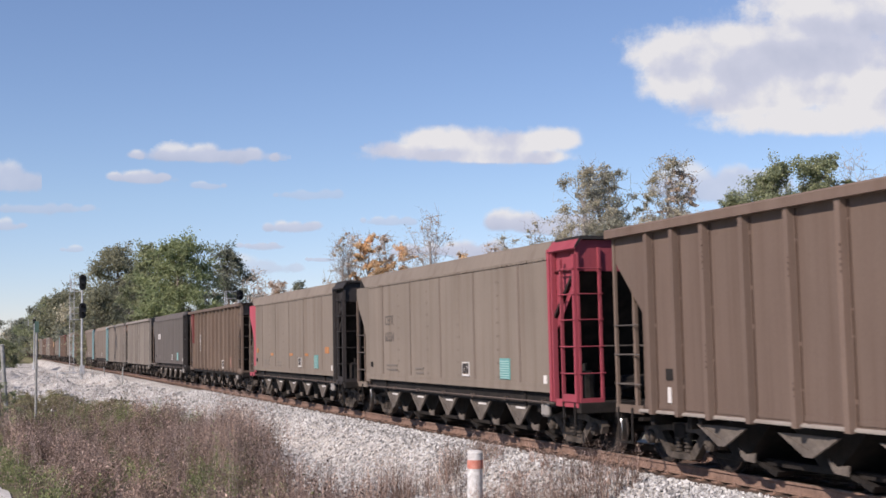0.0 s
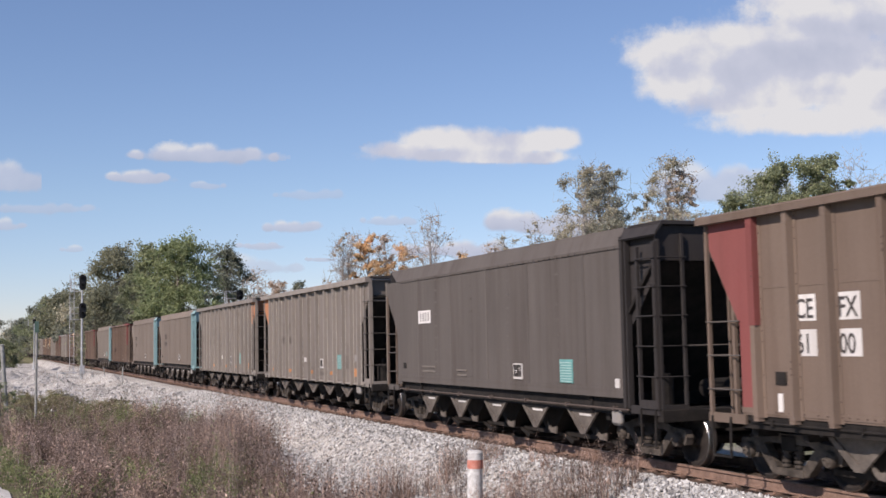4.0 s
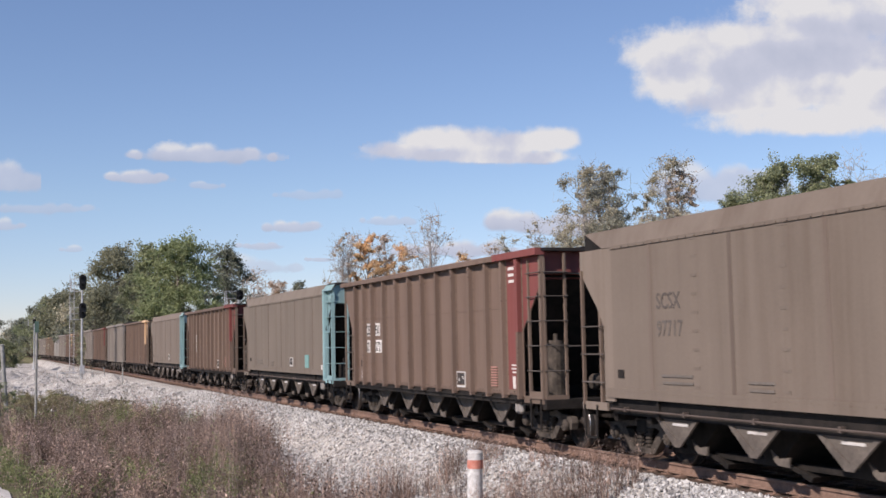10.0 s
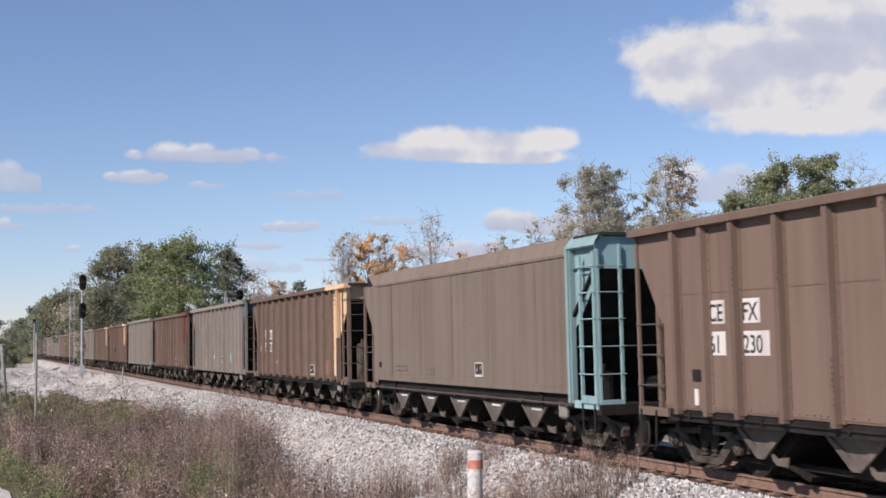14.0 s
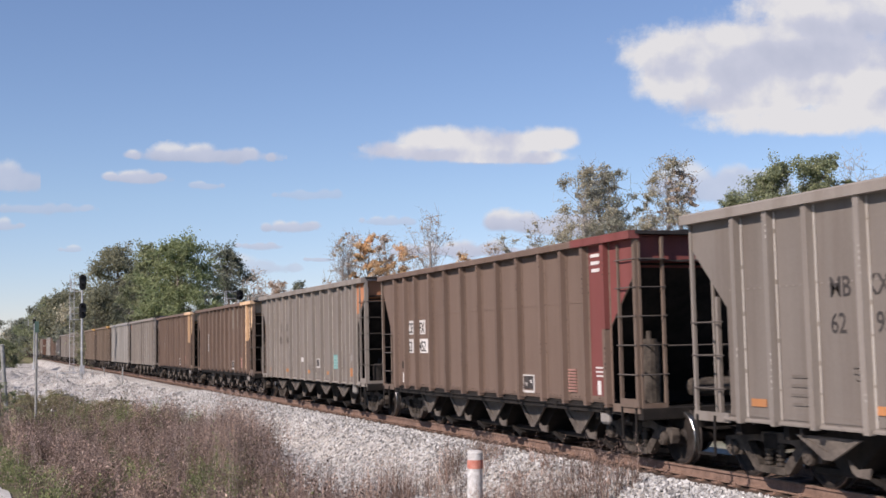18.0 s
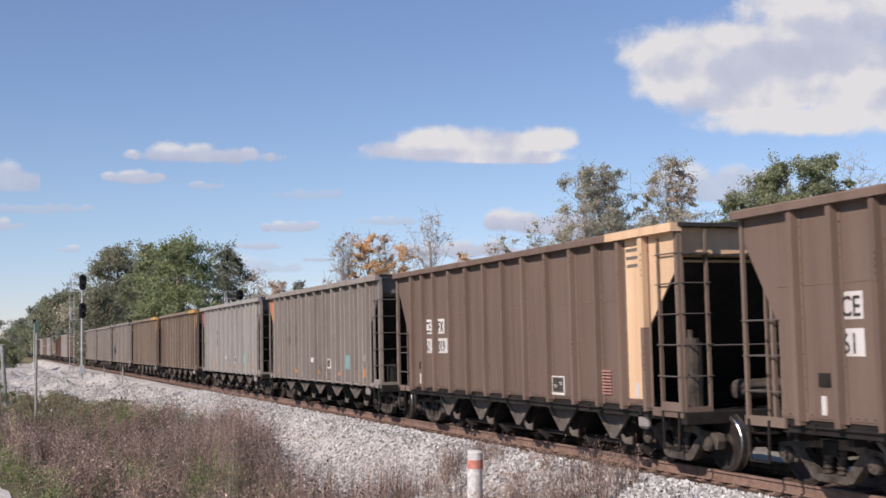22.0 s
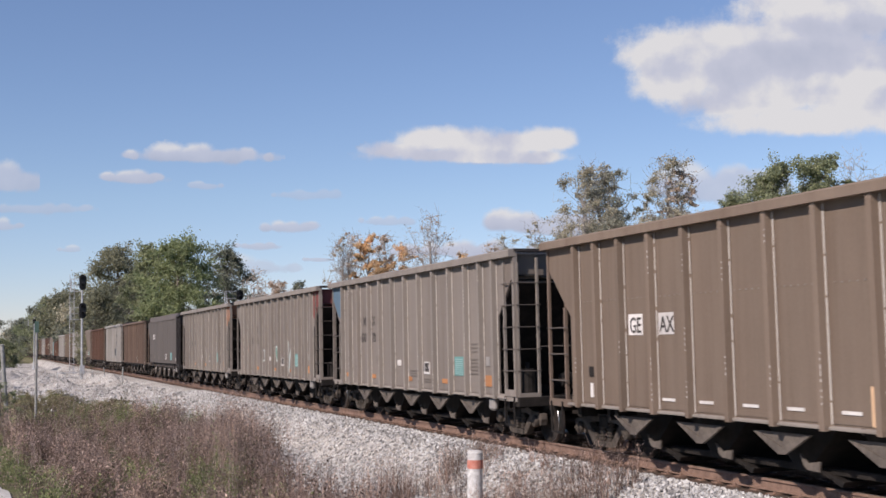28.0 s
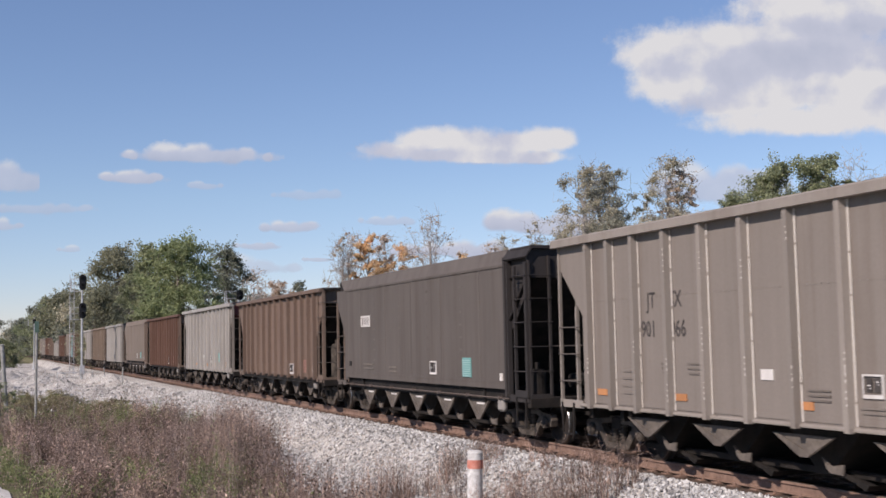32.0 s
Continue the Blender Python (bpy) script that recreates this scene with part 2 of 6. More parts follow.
def ground_mat():
    m, nt, b = nodes_of("ground_gravel_and_grass")
    at = nt.nodes.new("ShaderNodeAttribute")
    at.attribute_name = "cover"
    big = noise_node(nt, 0.5, 4, 0.6)
    mid = noise_node(nt, 6.0, 4, 0.7)
    vor = nt.nodes.new("ShaderNodeTexVoronoi")
    tc = nt.nodes.new("ShaderNodeTexCoord")
    link(nt, tc.outputs["Object"], vor.inputs["Vector"])
    vor.inputs["Scale"].default_value = 15.0
    stone = ramp(nt, vor.outputs["Color"], [(0.1, (0.37, 0.36, 0.345)), (0.5, (0.54, 0.53, 0.515)), (0.9, (0.68, 0.67, 0.655))])
    gap = ramp(nt, vor.outputs["Distance"], [(0.0, (1.1, 1.1, 1.1)), (0.75, (0.72, 0.70, 0.68))])
    gravel = mix(nt, 1.0, stone.outputs[0], gap.outputs[0], "MULTIPLY")
    tint = ramp(nt, big.outputs[0], [(0.35, (0.80, 0.77, 0.73)), (0.65, (1.08, 1.07, 1.05))])
    gravel = mix(nt, 1.0, gravel, tint.outputs[0], "MULTIPLY")
    soil = ramp(nt, mid.outputs[0], [(0.3, (0.085, 0.065, 0.045)), (0.7, (0.21, 0.175, 0.12))])
    grass = ramp(nt, mid.outputs[0], [(0.3, (0.055, 0.07, 0.025)), (0.7, (0.15, 0.16, 0.07))])
    gsel = ramp(nt, big.outputs[0], [(0.4, (0, 0, 0)), (0.6, (1, 1, 1))])
    veg = mix(nt, gsel.outputs[0], soil.outputs[0], grass.outputs[0])
    col = mix(nt, at.outputs["Fac"], gravel, veg)
    # Track bed darkened: coal and rust dirt, with the train's shade put in.
    dirt_shade = nt.nodes.new("ShaderNodeAttribute")
    dirt_shade.attribute_name = "dirt_shade"
    col = mix(nt, dirt_shade.outputs["Fac"], col, mix(nt, 1.0, col, (0.17, 0.135, 0.115), "MULTIPLY"))
    link(nt, col, b.inputs["Base Color"])
    b.inputs["Roughness"].default_value = 0.95
    b.inputs["Specular IOR Level"].default_value = 0.15
    bump(nt, b, vor.outputs["Distance"], 0.9, 0.05)
    return m


GROUND = ground_mat()


# ---- mesh helpers ----
MESHES = {}


def shared(key, build):
    """One mesh per key; build(bm) fills it. Materials sit on the objects."""
    if key not in MESHES:
        bm = bmesh.new()
        build(bm)
        me = bpy.data.meshes.new(key)
        bm.to_mesh(me)
        bm.free()
        me.materials.append(None)
        MESHES[key] = me
    return MESHES[key]


def piece(name, me, material, parent, at=None, label=""):
    ob = new(name, me)
    if parent is not None:
        ob.parent = parent
    if at is not None:
        ob.matrix_basis = at
    slot = ob.material_slots[0]
    slot.link, slot.material = "OBJECT", material
    if label:
        tagged(ob, label)
    return ob


def empty(name, at=None):
    ob = new(name)
    ob.empty_display_size = 0.3
    if at is not None:
        ob.matrix_basis = at
    return ob


def box(bm, x0, x1, y0, y1, z0, z1, bevel=0.0):
    v = [bm.verts.new(p) for p in ((x0, y0, z0), (x1, y0, z0), (x1, y1, z0), (x0, y1, z0), (x0, y0, z1), (x1, y0, z1), (x1, y1, z1), (x0, y1, z1))]
    fs = [bm.faces.new([v[i] for i in q]) for q in ((0, 3, 2, 1), (4, 5, 6, 7), (0, 1, 5, 4), (1, 2, 6, 5), (2, 3, 7, 6), (3, 0, 4, 7))]
    if bevel:
        es = list({e for f in fs for e in f.edges})
        bmesh.ops.bevel(bm, geom=es, offset=bevel, segments=1, affect="EDGES")


def prism(bm, pts, axis, a, b):
    """Extrude an outline of 2D points along axis ('x' or 'y') from a to b."""
    def at(p, k):
        return (k, p[0], p[1]) if axis == "x" else (p[0], k, p[1])
    lo = [bm.verts.new(at(p, a)) for p in pts]
    hi = [bm.verts.new(at(p, b)) for p in pts]
    fs = [bm.faces.new(lo), bm.faces.new(list(reversed(hi)))]
    n = len(pts)
    for i in range(n):
        fs.append(bm.faces.new((lo[i], hi[i], hi[(i + 1) % n], lo[(i + 1) % n])))
    bmesh.ops.recalc_face_normals(bm, faces=fs)


def rod(bm, p, q, r0, r1=None, n=8, cap=True):
    r1 = r0 if r1 is None else r1
    p, q = Vector(p), Vector(q)
    d = (q - p).normalized()
    u = d.cross(Vector((0, 0, 1)) if abs(d.z) < 0.9 else Vector((1, 0, 0))).normalized()
    w = d.cross(u)
    rings = []
    for c, r in ((p, r0), (q, r1)):
        rings.append([bm.verts.new(c + (u * math.cos(2 * math.pi * k / n) + w * math.sin(2 * math.pi * k / n)) * r) for k in range(n)])
    for k in range(n):
        bm.faces.new((rings[0][k], rings[0][(k + 1) % n], rings[1][(k + 1) % n], rings[1][k]))
    if cap:
        bm.faces.new(list(reversed(rings[0])))
        bm.faces.new(rings[1])


def lathe_x(bm, prof, n=28):
    """Turn a profile of (x, radius) points round the x axis."""
    rings = [[bm.verts.new((x, r * math.cos(2 * math.pi * k / n), r * math.sin(2 * math.pi * k / n))) for k in range(n)] for x, r in prof]
    for a, b in zip(rings, rings[1:]):
        for k in range(n):
            bm.faces.new((a[k], b[k], b[(k + 1) % n], a[(k + 1) % n]))
    bm.faces.new(rings[0])
    bm.faces.new(list(reversed(rings[-1])))
    bmesh.ops.recalc_face_normals(bm, faces=bm.faces[:])


def quad_mesh(name, verts, material, tone=None):
    """Loose quads from an array of corners, four to a quad."""
    v = np.asarray(verts, dtype=np.float32).reshape(-1, 3)
    n = len(v)
    me = bpy.data.meshes.new(name)
    me.vertices.add(n)
    me.vertices.foreach_set("co", v.ravel())
    me.loops.add(n)
    me.loops.foreach_set("vertex_index", np.arange(n, dtype=np.int32))
    me.polygons.add(n // 4)
    me.polygons.foreach_set("loop_start", np.arange(0, n, 4, dtype=np.int32))
    me.update(calc_edges=True)
    me.materials.append(material)
    if tone is not None:
        c = np.ones((n, 4), dtype=np.float32)
        c[:, :3] = np.asarray(tone, dtype=np.float32).reshape(-1, 1)
        me.attributes.new("tone", "FLOAT_COLOR", "POINT").data.foreach_set("color", c.ravel())
    return me


def raw_mesh(name, verts, faces, material):
    me = bpy.data.meshes.new(name)
    me.from_pydata(verts, [], faces)
    me.materials.append(material)
    me.update()
    return me


# ---- coal hopper cars ----
HALF_W = 1.6          # side sheet, half the car's width
CORNER = 6.9          # half the length over the end corners
SILL = 1.10           # underside of the side sill
POSTS = {"grey": [-5.80, -5.06, -4.22, -3.22, -2.18, -1.13, -0.08, 0.96, 2.0, 3.02, 4.02, 4.86, 5.63],
         "brown": [-5.70, -4.93, -4.07, -3.15, -2.1, -1.05, -0.03, 0.95, 1.98, 3.02, 4.05, 4.84, 5.63]}
SEAMS = [-4.38, -1.98, 0.12, 2.25, 4.5]
# by kind: leading corner, inner ladder stile, foot of the side sheet, top chord's underside and top, cuts of the leading and trailing ends (y, z, y, z), rung heights
SHAPE = {"grey": (6.80, 6.28, 1.12, 4.04, 4.195, (5.92, 2.80, 6.72, 3.70), (5.96, 2.72, 6.82, 3.64), (1.66, 2.11, 2.57, 3.03, 3.49)),
         "brown": (6.69, 6.12, 1.17, 3.99, 4.115, (5.76, 2.47, 6.66, 3.42), (6.08, 2.45, 6.78, 3.62), (1.68, 2.18, 2.67, 3.16, 3.64)),
         "smooth": (6.90, 6.34, 1.27, 3.9, 4.12, (6.0, 2.6, 6.8, 3.45), (6.08, 2.6, 6.85, 3.5), (1.66, 2.16, 2.66, 3.14, 3.62))}
WHEEL_R = 0.457
BOGIE = 5.72
AXLES = (-BOGIE - 0.89, -BOGIE + 0.89, BOGIE - 0.89, BOGIE + 0.89)


def flip(pts, s):
    return [(a * s, b) for a, b in pts]


def side_ribbed(kind):
    """Flat sheet whose ends are cut back below the top corners."""
    lead, lad, foot, lo, hi, (a, b, c, d), (e, f, g, h), rungs = SHAPE[kind]
    def build(bm):
        prism(bm, [(-a, foot), (e, foot), (e, f), (g, h), (g, hi - 0.02), (-c, hi - 0.02), (-c, d), (-a, b)], "x", -HALF_W, -HALF_W + 0.025)
        box(bm, -HALF_W - 0.012, -HALF_W + 0.02, -a, e, foot + 0.03, foot + 0.11)
    return build


def side_smooth(bm):
    foot = SHAPE["smooth"][2]
    prism(bm, [(-5.75, foot), (5.75, foot), (5.75, 3.9), (-5.75, 3.9)], "x", -HALF_W, -HALF_W + 0.025)
    box(bm, -HALF_W - 0.02, -HALF_W + 0.02, -5.75, 5.98, foot, foot + 0.17)
    # raised belt with a row of rivets under the slanting top
    box(bm, -HALF_W - 0.02, -HALF_W + 0.02, -5.75, 5.75, 3.86, 3.915)
    for k in range(46):
        y = -5.6 + k * 11.2 / 45
        box(bm, -HALF_W - 0.03, -HALF_W - 0.015, y - 0.015, y + 0.015, 3.872, 3.9)
    for k in range(76):
        y = -5.66 + k * 11.32 / 75
        box(bm, -HALF_W - 0.026, -HALF_W - 0.01, y - 0.012, y + 0.012, foot + 0.11, foot + 0.13)


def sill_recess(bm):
    # channel set back under the smooth side; near-black colour puts in the gap's shade
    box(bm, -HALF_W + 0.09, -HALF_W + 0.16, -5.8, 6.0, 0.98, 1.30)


def top_slant(bm):
    # sloping top sheet, its trailing end cut on the slant
    lo = [(-HALF_W - 0.012, -5.75, 3.9), (-HALF_W - 0.012, 6.05, 3.9), (-1.49, 6.88, 4.23), (-1.49, -5.75, 4.23)]
    v = [bm.verts.new(p) for p in lo]
    w = [bm.verts.new((p[0] + 0.03, p[1], p[2] - 0.025)) for p in lo]
    fs = [bm.faces.new(v), bm.faces.new(list(reversed(w)))]
    for k in range(4):
        n = (k + 1) % 4
        fs.append(bm.faces.new((v[k], w[k], w[n], v[n])))
    bmesh.ops.recalc_face_normals(bm, faces=fs)


def end_wing(bm):
    # recessed panel behind the leading ladder, cut back diagonally
    prism(bm, [(5.87, 2.48), (6.03, 2.60), (6.60, 3.22), (CORNER - 0.08, 3.50), (CORNER - 0.08, 4.06), (5.87, 4.06)], "x", -HALF_W + 0.10, -HALF_W + 0.12)


def tail_wing(bm):
    # trailing end of a smooth side, cut back below the corner
    prism(bm, [(5.75, 1.2), (6.08, 1.2), (6.08, 2.5), (6.3, 2.85), (6.6, 3.18), (CORNER, 3.52), (CORNER, 3.9), (5.75, 3.9)], "x", -HALF_W, -HALF_W + 0.02)


def tail_notch(bm):
    # added dark plates standing for the shaded interior behind the slant-cut trailing top
    prism(bm, [(5.9, 3.865), (CORNER - 0.03, 3.865), (CORNER - 0.03, 4.20), (6.6, 4.20)], "x", -1.50, -1.47)
    box(bm, -1.47, 1.47, 5.76, CORNER - 0.03, 3.84, 3.862)


def corner_post(bm):
    box(bm, -HALF_W - 0.03, -HALF_W + 0.12, 5.755, 5.84, SILL, 4.06, 0.01)
    box(bm, -HALF_W + 0.02, -HALF_W + 0.10, 5.84, 5.93, SILL, 4.05, 0.01)
    box(bm, -HALF_W - 0.01, -HALF_W + 0.09, 5.90, 5.935, SILL, 4.02)


def end_cap(bm):
    # sloping painted eaves plates over the open leading end
    for k in (-1, 1):
        prism(bm, [(k * (HALF_W + 0.04), 4.00), (k * 1.47, 4.215), (k * 1.44, 4.185), (k * (HALF_W + 0.01), 3.97)], "y", 5.76, CORNER + 0.03)


def end_roof(bm):
    box(bm, -1.50, 1.50, 5.9, CORNER + 0.05, 4.19, 4.232)
    prism(bm, [(-HALF_W - 0.02, 4.045), (-1.5, 4.23), (1.5, 4.23), (HALF_W + 0.02, 4.045), (HALF_W + 0.02, 4.0), (1.48, 4.17), (-1.48, 4.17), (-HALF_W - 0.02, 4.0)], "y", CORNER + 0.031, CORNER + 0.055)


def top_chord(kind):
    lead, lad, foot, lo, hi = SHAPE[kind][:5]
    out = 0.15 if kind == "grey" else 0.145
    def build(bm):
        prism(bm, [(-HALF_W - out, lo), (-HALF_W + 0.05, lo), (-HALF_W + 0.05, hi), (-HALF_W - out + 0.025, hi), (-HALF_W - out, hi - 0.025)], "y", -lead - 0.02, CORNER + 0.02)
    return build


def side_sill(kind):
    lead, lad, foot = SHAPE[kind][:3]
    def build(bm):
        if kind == "grey":
            prism(bm, [(-HALF_W - 0.05, foot - 0.05), (-HALF_W + 0.10, foot - 0.05), (-HALF_W + 0.10, foot), (-HALF_W - 0.02, foot), (-HALF_W - 0.05, foot - 0.025)], "y", -6.3, 6.1)
        else:
            box(bm, -HALF_W + 0.02, -HALF_W + 0.10, -6.1, 6.1, foot - 0.19, foot)
    return build


def side_post(kind):
    """Pressed channel post: broad foot flanges and a narrower face."""
    foot, lo = SHAPE[kind][2:4]
    def build(bm):
        prism(bm, [(-HALF_W + 0.002, -0.115), (-HALF_W - 0.012, -0.115), (-HALF_W - 0.014, -0.064), (-HALF_W - 0.115, -0.050), (-HALF_W - 0.115, 0.050), (-HALF_W - 0.014, 0.064), (-HALF_W - 0.012, 0.115), (-HALF_W + 0.002, 0.115)], "y", 0, 1)
        for v in bm.verts:
            v.co = (v.co.x, v.co.z, foot - 0.02 + v.co.y * (lo + 0.003 - foot + 0.02))
        bmesh.ops.recalc_face_normals(bm, faces=bm.faces[:])
        box(bm, -HALF_W - 0.11, -HALF_W, -0.05, 0.05, foot - 0.07, foot - 0.02)
    return build


def seam(bm):
    box(bm, -HALF_W - 0.006, -HALF_W + 0.01, -0.045, 0.045, 1.43, 3.862)


def end_wall(bm):
    box(bm, -HALF_W + 0.02, HALF_W - 0.02, CORNER - 0.17, CORNER - 0.14, 3.50, 4.10)


def end_coping(bm):
    # dark angle along the top of the end, overhanging the wall
    box(bm, -HALF_W - 0.02, HALF_W + 0.02, CORNER - 0.20, CORNER + 0.05, 0.0, 0.06)
    box(bm, -HALF_W + 0.9, HALF_W - 0.9, CORNER - 0.30, CORNER + 0.0, 0.06, 0.09)


def stitch_marks(bm):
    # short dashes of plug welds halfway between the seams
    rnd = random.Random(3)
    for y in (-3.3, -1.02, 1.02, 3.2):
        for k in range(9):
            z = SILL + 0.40 + k * 0.29
            w = rnd.uniform(0.05, 0.10)
            box(bm, -HALF_W - 0.005, -HALF_W + 0.004, y - w, y + w, z, z + 0.045)


def rivet_row(bm):
    for k in range(82):
        y = -5.86 + k * 11.72 / 81
        box(bm, -HALF_W - 0.010, -HALF_W + 0.004, y - 0.011, y + 0.011, 2.968, 2.987)


def paint_chips(seed, kind):
    """Chipped bare spots on the post edges and bolt heads under the posts."""
    def build(bm):
        rnd = random.Random(seed)
        for y in POSTS[kind]:
            for q in range(rnd.randint(0, 3)):
                z = rnd.choice((SILL + 0.1, SILL + 0.5, 2.9, 3.3)) + rnd.uniform(0, 0.5)
                for k in range(rnd.randint(2, 5)):
                    h = rnd.uniform(0.012, 0.045)
                    zz = z + k * 0.085
                    if zz + h < 3.93:
                        box(bm, -HALF_W - 0.119, -HALF_W - 0.10, y - 0.044, y - 0.022, zz, zz + h)
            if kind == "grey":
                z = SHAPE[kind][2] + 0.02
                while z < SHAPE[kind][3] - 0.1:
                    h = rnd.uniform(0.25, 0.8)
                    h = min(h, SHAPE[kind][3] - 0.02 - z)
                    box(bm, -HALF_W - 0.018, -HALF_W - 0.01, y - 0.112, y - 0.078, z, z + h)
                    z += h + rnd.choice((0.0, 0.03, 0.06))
            else:
                for k in range(18):
                    z = SHAPE[kind][2] + 0.1 + k * 0.155 + rnd.uniform(-0.01, 0.01)
                    if rnd.random() < 0.6:
                        box(bm, -HALF_W - 0.020, -HALF_W - 0.01, y - 0.097, y - 0.085, z, z + 0.02)
        for k in range(80):
            y = -5.9 + k * 11.8 / 79 + rnd.uniform(-0.02, 0.02)
            if rnd.random() < 0.75 and kind == "brown":
                box(bm, -HALF_W - 0.02, -HALF_W - 0.004, y - 0.010, y + 0.010, SHAPE[kind][2] + 0.055, SHAPE[kind][2] + 0.075)
    return build


def end_wall_smooth(bm):
    prism(bm, [(-HALF_W + 0.02, 3.57), (HALF_W - 0.02, 3.57), (HALF_W - 0.02, 4.06), (1.5, 4.16), (-1.5, 4.16), (-HALF_W + 0.02, 4.06)], "y", CORNER - 0.06, CORNER - 0.03)


def end_wall_low(bm):
    box(bm, -HALF_W + 0.03, HALF_W - 0.03, CORNER - 0.06, CORNER - 0.03, 3.42, 3.82)
    prism(bm, [(-HALF_W + 0.04, 3.80), (HALF_W - 0.04, 3.80), (1.44, 4.20), (-1.44, 4.20)], "y", 5.70, 5.74)


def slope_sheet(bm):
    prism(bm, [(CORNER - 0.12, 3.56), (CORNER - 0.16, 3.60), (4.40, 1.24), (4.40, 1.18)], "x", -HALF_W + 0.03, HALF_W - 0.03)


def inner_bulkhead(bm):
    box(bm, -HALF_W + 0.05, HALF_W - 0.05, 4.42, 4.50, 0.95, 1.32)


def ladder_side(kind):
    """Two stiles joined by a foot plate at the leading corner."""
    lead, lad, foot, lo, hi = SHAPE[kind][:5]
    top = lo - 0.01
    def build(bm):
        prism(bm, [(lad - 0.025, 1.13), (lead, 1.13), (lead, top), (lead - 0.07, top), (lead - 0.07, 1.27), (lad + 0.025, 1.27), (lad + 0.025, top - 0.06), (lad - 0.025, top - 0.06)], "x", -HALF_W - 0.045, -HALF_W + 0.012)
        box(bm, -HALF_W - 0.035, -HALF_W + 0.05, lead - 0.02, lead + 0.015, 1.13, top)
    return build


def corner_stanchion(kind):
    lo = SHAPE[kind][3]
    def build(bm):
        top = 3.55 if kind == "smooth" else lo
        box(bm, -HALF_W - 0.03, -HALF_W + 0.02, 6.80, 6.86, 1.10, top)
        box(bm, -HALF_W + 0.02, -HALF_W + 0.08, 6.24, 6.30, 1.10, 2.9)
        box(bm, -HALF_W + 0.30, -HALF_W + 0.34, 6.75, 6.79, 1.10, 3.5)
    return build


def tail_grab(bm):
    rod(bm, (-HALF_W - 0.03, 6.05, 0), (-HALF_W - 0.03, 6.88, 0), 0.013, n=6)
    rod(bm, (-HALF_W - 0.03, 6.83, 0), (-HALF_W + 0.34, 6.79, 0), 0.013, n=6)


def step_stirrup(bm):
    prism(bm, [(6.32, 1.12), (6.34, 0.52), (6.80, 0.52), (6.82, 1.12), (6.785, 1.12), (6.765, 0.555), (6.375, 0.555), (6.355, 1.12)], "x", -HALF_W - 0.045, -HALF_W - 0.02)


def rung_side(kind):
    lead, lad = SHAPE[kind][:2]
    return lambda bm: rod(bm, (-HALF_W - 0.055, lad - 0.06, 0), (-HALF_W - 0.055, lead + 0.02, 0), 0.013, n=6)


def ladder_end(bm):
    prism(bm, [(-HALF_W + 0.02, 1.08), (-HALF_W + 0.52, 1.08), (-HALF_W + 0.52, 4.02), (-HALF_W + 0.475, 4.02), (-HALF_W + 0.475, 1.2), (-HALF_W + 0.06, 1.2), (-HALF_W + 0.06, 3.92), (-HALF_W + 0.02, 3.92)], "y", CORNER - 0.02, CORNER + 0.04)
    for k in range(14):
        z = 1.35 + k * 0.18
        box(bm, -HALF_W + 0.53, -HALF_W + 0.545, CORNER - 0.015, CORNER + 0.015, z, z + 0.05)


def rung_end(bm):
    rod(bm, (-HALF_W - 0.01, CORNER + 0.05, 0), (-HALF_W + 0.55, CORNER + 0.05, 0), 0.012, n=6)


def grab_rail(bm):
    rod(bm, (-HALF_W + 0.55, CORNER + 0.05, 2.16), (HALF_W - 0.1, CORNER + 0.05, 2.16), 0.016, n=6)
    rod(bm, (0.45, CORNER + 0.05, 1.1), (0.45, CORNER + 0.05, 3.5), 0.02, n=6)


def end_sill(bm):
    box(bm, -HALF_W, HALF_W, CORNER - 0.12, CORNER + 0.06, 0.92, 1.12, 0.01)
    box(bm, -HALF_W + 0.02, HALF_W - 0.02, 5.9, CORNER - 0.12, 1.05, 1.09)


def step_plate(bm):
    box(bm, -HALF_W - 0.02, -HALF_W + 0.02, 6.0, 6.90, 1.03, 1.17)


def centre_sill(bm):
    box(bm, -0.33, 0.33, -7.0, 7.0, 0.72, 1.02, 0.02)
    for y in (-6.0, -4.9, 4.9, 6.0):
        box(bm, -1.45, 1.45, y - 0.06, y + 0.06, 0.85, 1.03)


def coupler(bm):
    box(bm, -0.09, 0.09, 6.95, 7.36, 0.78, 0.94, 0.015)
    prism(bm, [(-0.16, 7.34), (0.14, 7.34), (0.20, 7.48), (0.05, 7.58), (0.02, 7.46), (-0.10, 7.52), (-0.18, 7.58)], "y", 0.72, 1.0)
    for v in bm.verts:
        if v.co.z > 6:
            v.co = (v.co.x, v.co.z, v.co.y)
    bmesh.ops.recalc_face_normals(bm, faces=bm.faces[:])


def air_hose(bm):
    pts = [(0.35, 7.05, 0.85), (0.36, 7.22, 0.62), (0.37, 7.42, 0.42), (0.36, 7.58, 0.40)]
    for a, b in zip(pts, pts[1:]):
        rod(bm, a, b, 0.025, n=6)


def hopper(bm):
    # one chute, set in from the sides
    prism(bm, [(-0.80, SILL - 0.05), (0.80, SILL - 0.05), (0.12, 0.42), (-0.12, 0.42)], "x", -1.15, 1.15)


